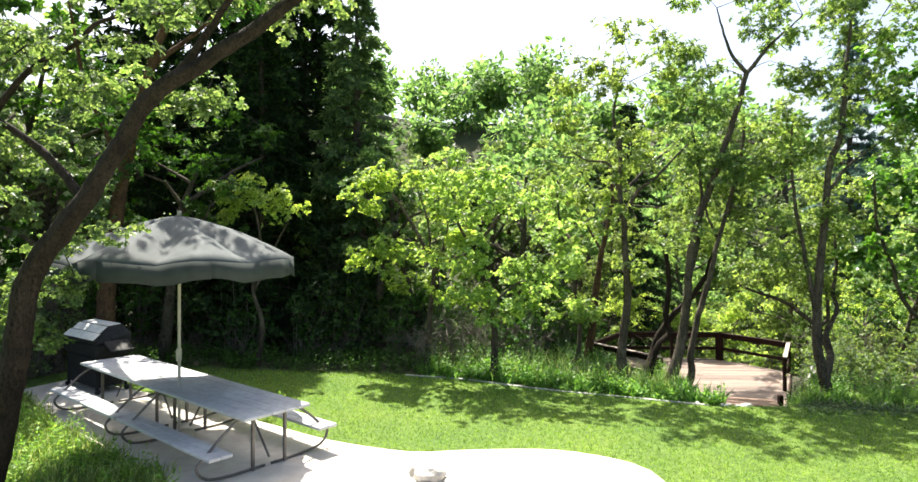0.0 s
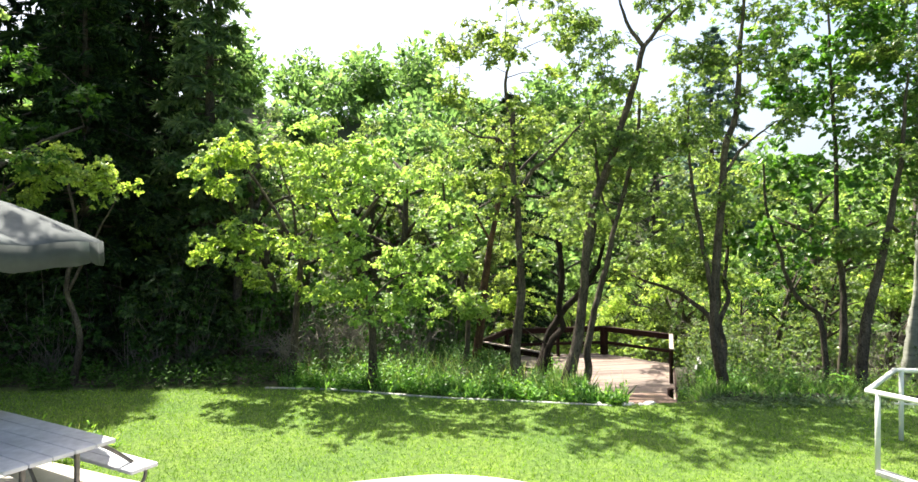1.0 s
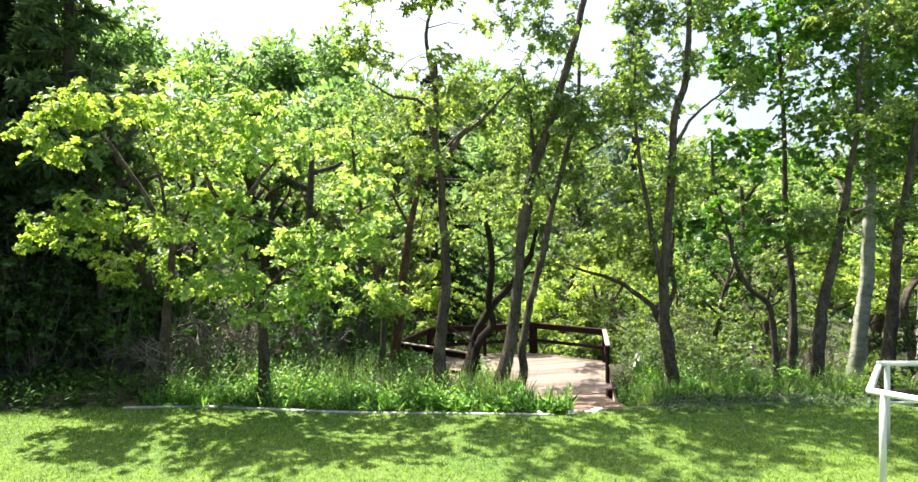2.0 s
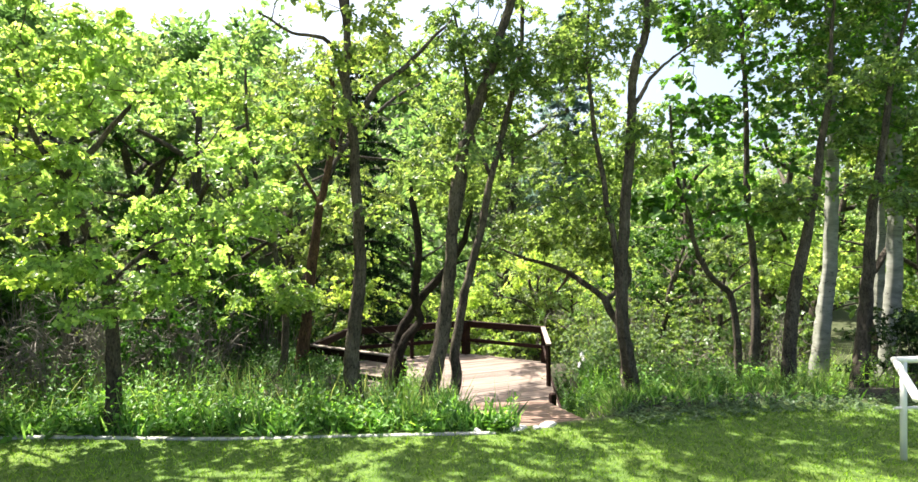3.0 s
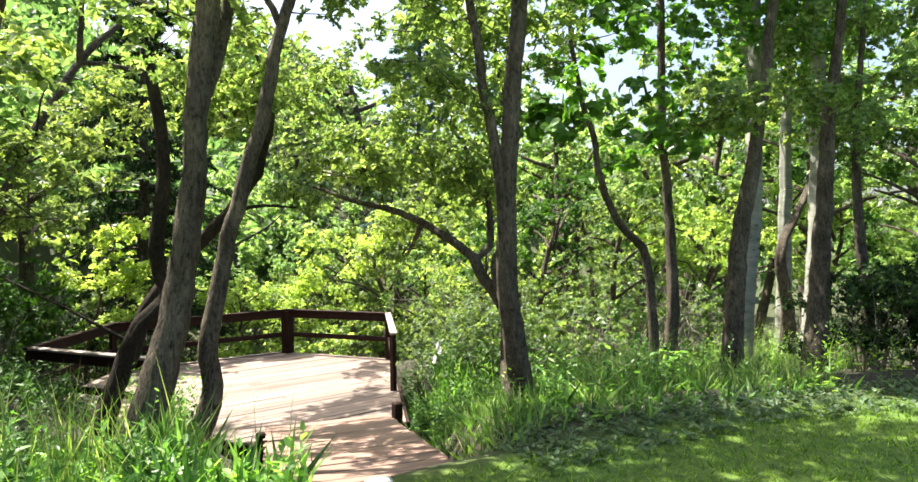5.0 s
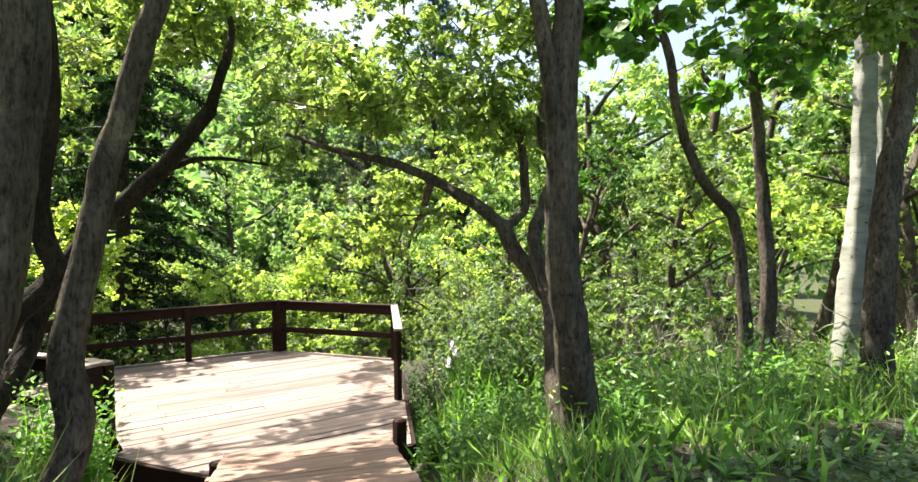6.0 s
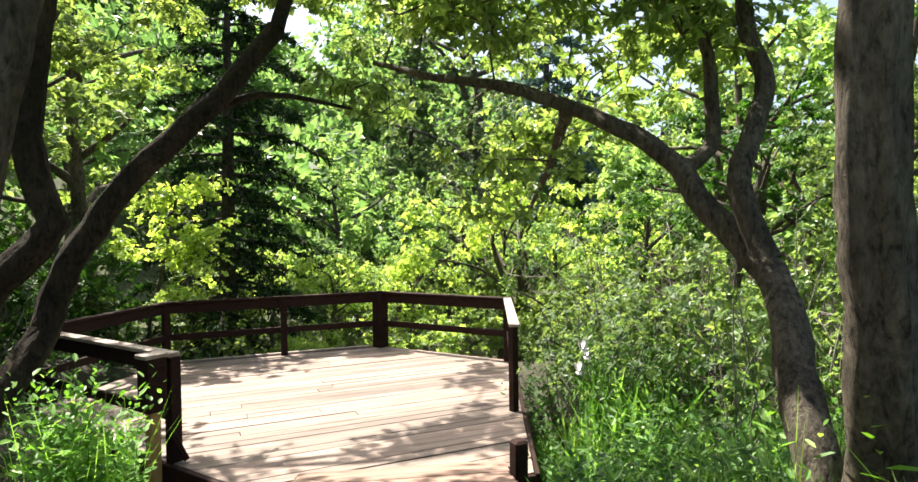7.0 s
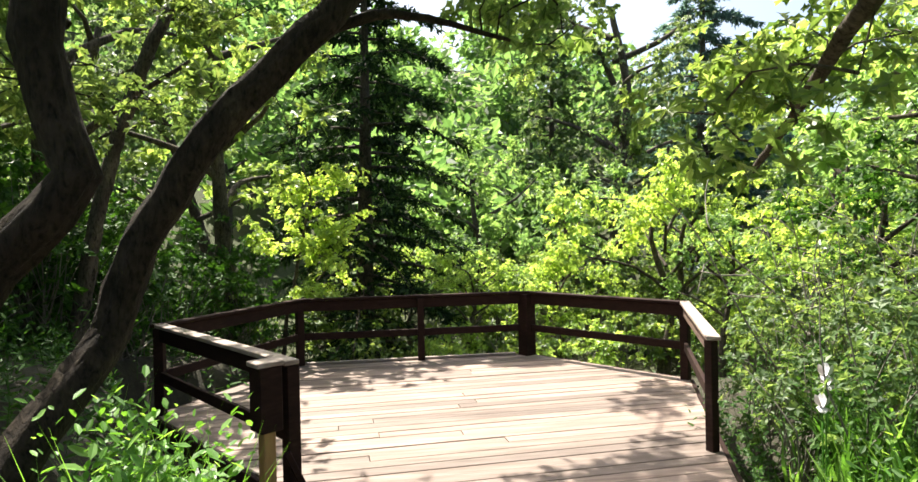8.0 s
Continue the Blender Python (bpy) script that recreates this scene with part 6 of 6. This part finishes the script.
def bushes(name, label, seed, spots, leaf, size=0.09, per=34, shape=DIAMOND):
    """Loose leafy bushes (x, y, height, spread) with bare twigs."""
    rng = np.random.default_rng(seed)
    wood, pieces = [], []
    for x, y, h, s in spots:
        z = float(height(x, y))
        if outline_gap(x, y) < 0.5 * s + 0.3:
            continue
        tips = np.array((x, y, z + h * 0.55)) + ball(rng, int(10 * s * h) + 5, 0.45) * (s, s, h * 0.5)
        for p in tips:
            a = np.array((x + rng.normal(0, 0.12), y + rng.normal(0, 0.12), z - 0.05))
            mid = (a + p) / 2 + rng.normal(0, 0.1, 3)
            line = smooth_line([a, mid, p], 0.25)
            wood.append(tube(line, np.linspace(0.011, 0.003, len(line)), 3))
        pieces.append(crown_leaves(rng, tips, int(per * 1.6), 0.28, size, shape, flat=0.5))
    t = thing(name, label, "bush", (0, 0, 0), kind="stuff")
    v, f = joined(wood)
    tagged(part("stems", mesh_of("stems", v, f, TWIG, True), TWIG, t), kind="stuff")
    v, f = joined(pieces)
    tagged(part("foliage", mesh_of("foliage", v, f, leaf), leaf, t), kind="stuff")


def dead_brush(label, seed, spots):
    """Tangles of bare grey twigs: crooked stems (x, y, height, spread) that fork twice."""
    rng = np.random.default_rng(seed)
    pieces = []
    for x, y, h, s in spots:
        if outline_gap(x, y) < 1.0:
            continue
        foot = np.array((x, y, float(height(x, y)) - 0.04))
        for _ in range(5):
            tip = foot + (rng.normal(0, 0.5 * s), rng.normal(0, 0.5 * s), h * rng.uniform(0.55, 1.0))
            stem = smooth_line([foot, foot * 0.6 + tip * 0.4 + rng.normal(0, 0.1, 3), tip * 0.75 + foot * 0.25 + rng.normal(0, 0.14, 3), tip], 0.16)
            pieces.append(tube(stem, np.linspace(0.013, 0.005, len(stem)), 4))
            for _ in range(6):
                a = stem[int(rng.integers(len(stem) // 3, len(stem)))]
                way = unit(rng.normal(0, 1, 3) + (0, 0, 0.1))
                b = a + way * rng.uniform(0.2, 0.6) * s
                twig = smooth_line([a, (a + b) / 2 + rng.normal(0, 0.06, 3), b], 0.13)
                pieces.append(tube(twig, np.linspace(0.007, 0.002, len(twig)), 3))
    v, f = joined(pieces)
    tagged(new("dead_brush", mesh_of("dead_brush", v, f, TWIG, True)), label, "brush", kind="stuff")


rng = np.random.default_rng(50)
dead_brush("pale bare twigs in the dark under the shrub oaks", 49, [(rng.uniform(-2.4, 1.4), rng.uniform(14.3, 16.4), rng.uniform(0.7, 1.6), rng.uniform(0.7, 1.2)) for _ in range(24)])
dead_brush("bare grey twigs tangled beside the sunny deck side", 48, [(rng.uniform(8.7, 13.0), rng.uniform(14.8, 20.5), rng.uniform(0.8, 2.0), rng.uniform(0.7, 1.3)) for _ in range(14)] + [(9.5, 18.6, 2.7, 1.3), (9.9, 19.3, 2.6, 1.2), (10.2, 18.0, 2.7, 1.3), (10.6, 20.2, 2.8, 1.2)])
# dark brush below and under the trees carries its shade in the leaf colour
bushes("underbrush", "dark tangled underbrush beneath the shrub oaks", 51, [(rng.uniform(-8, 1.2), rng.uniform(14.6, 17.5), rng.uniform(0.8, 2.0), rng.uniform(0.5, 0.9)) for _ in range(46)], SHADED_LEAF, 0.09, 14)
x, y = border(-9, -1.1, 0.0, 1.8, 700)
herbs("dark low weeds in the spruces' shade", x, y, rng.uniform(0.15, 0.5, len(x)), SHADED_LEAF, 0.1, 8, 0.5)
bushes("underbrush", "dark brush closing the bank behind the deck", 63, [(rng.uniform(-1.5, 3.2), rng.uniform(20.5, 27), rng.uniform(1.2, 2.6), rng.uniform(0.7, 1.1)) for _ in range(26)], SHADED_LEAF, 0.1, 26)
bushes("underbrush", "dim brush behind the patio", 64, [(rng.uniform(-16, -9), rng.uniform(11, 17), rng.uniform(1.5, 3.0), rng.uniform(0.9, 1.3)) for _ in range(16)], SHADED_LEAF, 0.12, 26)
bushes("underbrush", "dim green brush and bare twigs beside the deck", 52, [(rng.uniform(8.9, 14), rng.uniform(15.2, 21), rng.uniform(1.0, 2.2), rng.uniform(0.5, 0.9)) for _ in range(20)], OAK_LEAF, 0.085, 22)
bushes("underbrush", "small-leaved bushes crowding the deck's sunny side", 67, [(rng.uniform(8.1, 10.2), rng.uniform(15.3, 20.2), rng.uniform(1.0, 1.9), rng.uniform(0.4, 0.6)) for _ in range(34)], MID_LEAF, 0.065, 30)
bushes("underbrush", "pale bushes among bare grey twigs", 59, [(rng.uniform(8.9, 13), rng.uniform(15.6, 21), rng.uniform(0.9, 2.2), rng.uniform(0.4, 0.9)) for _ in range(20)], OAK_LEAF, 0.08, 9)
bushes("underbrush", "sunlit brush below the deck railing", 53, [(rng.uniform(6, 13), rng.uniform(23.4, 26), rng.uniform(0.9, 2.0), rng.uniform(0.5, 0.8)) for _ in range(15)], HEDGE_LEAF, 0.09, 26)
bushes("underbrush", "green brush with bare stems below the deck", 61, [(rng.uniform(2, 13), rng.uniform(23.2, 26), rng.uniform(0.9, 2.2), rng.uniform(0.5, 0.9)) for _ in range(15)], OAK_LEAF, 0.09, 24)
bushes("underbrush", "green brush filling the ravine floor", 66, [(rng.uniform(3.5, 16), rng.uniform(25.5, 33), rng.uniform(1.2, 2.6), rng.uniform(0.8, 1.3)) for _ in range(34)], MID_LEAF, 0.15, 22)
# brush in the near-black needle colour, standing for shade beneath the spruces
bushes("underbrush", "tangle of brush under the spruces, coloured black for deep shade", 62, [(rng.uniform(-9.5, -3.2), rng.uniform(15.0, 19.5), rng.uniform(1.6, 3.0), rng.uniform(0.8, 1.2)) for _ in range(24)], NEEDLE, 0.12, 30)
bushes("underbrush", "dark brush closing the gap beside the spruces", 68, [(rng.uniform(-5.4, -1.4), rng.uniform(17.6, 21.5), rng.uniform(1.5, 2.6), rng.uniform(0.8, 1.1)) for _ in range(18)], SHADED_LEAF, 0.11, 26)
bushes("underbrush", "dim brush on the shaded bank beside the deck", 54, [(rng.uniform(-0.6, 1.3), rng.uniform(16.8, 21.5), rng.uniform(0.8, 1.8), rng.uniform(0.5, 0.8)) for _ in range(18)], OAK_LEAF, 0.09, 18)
bushes("underbrush", "dark brush crowding the shaded deck side", 65, [(rng.uniform(0.2, 2.1), rng.uniform(17.6, 22.6), rng.uniform(1.4, 2.6), rng.uniform(0.5, 0.8)) for _ in range(20)], SHADED_LEAF, 0.09, 30)
bushes("underbrush", "pale leafy bushes beside the patio", 55, [(rng.uniform(-13, -9.5), rng.uniform(9, 14), rng.uniform(1.2, 2.6), rng.uniform(0.7, 1.0)) for _ in range(16)], GREY_LEAF)
x, y = rng.uniform(-9.5, -2.9, 900), rng.uniform(5.8, 10.6, 900)
keep = ~inside(x, y, PATIO)
x, y = x[keep], y[keep]
herbs("leafy green weeds in the rough grass beside the patio", x, y, rng.uniform(0.12, 0.42, len(x)), LUSH, 0.1, 9, 0.4)
# the juniper's shade comes from the same near-black colour
bushes("underbrush", "dark low juniper mass at the lawn's far corner", 57, [(11.0 + 0.14 * i, 11.7 - 0.12 * i + 0.75 * (i % 3), 1.2, 0.6) for i in range(24)], NEEDLE, 0.06, 95)


def broad_plant(x, y):
    """A clump of long arching pleated leaves on a short stem."""
    rng = np.random.default_rng(71)
    n, z = 16, float(height(x, y))
    t = thing("broad_leaved_plant", "large bright arching-leaved plant in the tall grass", "plant", (x, y, z))
    bm = pipe(bmesh.new(), [(0, 0, -0.05), (0.01, 0, 0.2), (0.02, 0.01, 0.5)], 0.014, 6, 0.1)
    part("stem", bm, LUSH, t, smooth=True)
    for k in range(n):
        a, h = k * 2.4, 0.12 + 0.38 * k / n
        reach = 0.36 * rng.uniform(0.8, 1.15) * (1.1 - 0.4 * k / n)
        out, side = np.array((math.cos(a), math.sin(a), 0)), np.array((-math.sin(a), math.cos(a), 0))
        rows = []
        for s in np.linspace(0, 1, 7):
            mid = out * reach * s + np.array((0, 0, h + reach * (0.75 * s - 0.85 * s * s)))
            w = 0.055 * math.sin(math.pi * min(0.97, 0.08 + 0.9 * s)) * (1.15 - 0.3 * s)
            rows.append([mid - side * w + (0, 0, 0.3 * w), mid, mid + side * w + (0, 0, 0.3 * w)])
        v = np.array(rows).reshape(-1, 3)
        f = np.array([(i * 3 + j, i * 3 + j + 1, i * 3 + j + 4, i * 3 + j + 3) for i in range(6) for j in range(2)])
        part("leaf", mesh_of("leaf", v, f, LUSH, True), LUSH, t)


broad_plant(9.75, 13.95)


def iris_bloom(x, y, top, seed):
    """A tall stem with one ruffled white flower."""
    rng = np.random.default_rng(seed)
    z = float(height(x, y))
    t = thing("iris_flower", "pale white iris blossom on a tall stem beside the deck", "flower", (x, y, z), group="iris flowers")
    h = top - z
    part("stem", pipe(bmesh.new(), [(0, 0, -0.03), (0.015, 0.01, h * 0.5), (0, 0, h)], 0.006, 5, 0.15), WEED, t, smooth=True)
    for k in range(6):
        a = k * math.pi / 3 + rng.uniform(-0.15, 0.15)
        lift = 0.9 if k % 2 else -0.7
        out, side = np.array((math.cos(a), math.sin(a), 0)), np.array((-math.sin(a), math.cos(a), 0))
        rows = []
        for s in np.linspace(0, 1, 6):
            mid = out * 0.055 * s * (1.3 - 0.5 * s) + np.array((0, 0, h + lift * 0.07 * s * s + 0.02 * s))
            w = 0.032 * math.sin(math.pi * (0.1 + 0.75 * s))
            rows.append([mid - side * w, mid + (0, 0, 0.006 * math.sin(9 * s)), mid + side * w])
        v = np.array(rows).reshape(-1, 3)
        f = np.array([(i * 3 + j, i * 3 + j + 1, i * 3 + j + 4, i * 3 + j + 3) for i in range(5) for j in range(2)])
        part("petal", mesh_of("petal", v, f, PETAL, True), PETAL, t)


for k, (x, y, top) in enumerate([(8.17, 17.1, 0.80), (8.07, 17.0, 0.62), (8.3, 17.25, 0.7), (4.35, 16.2, 0.62)]):
    iris_bloom(x, y, top, 80 + k)
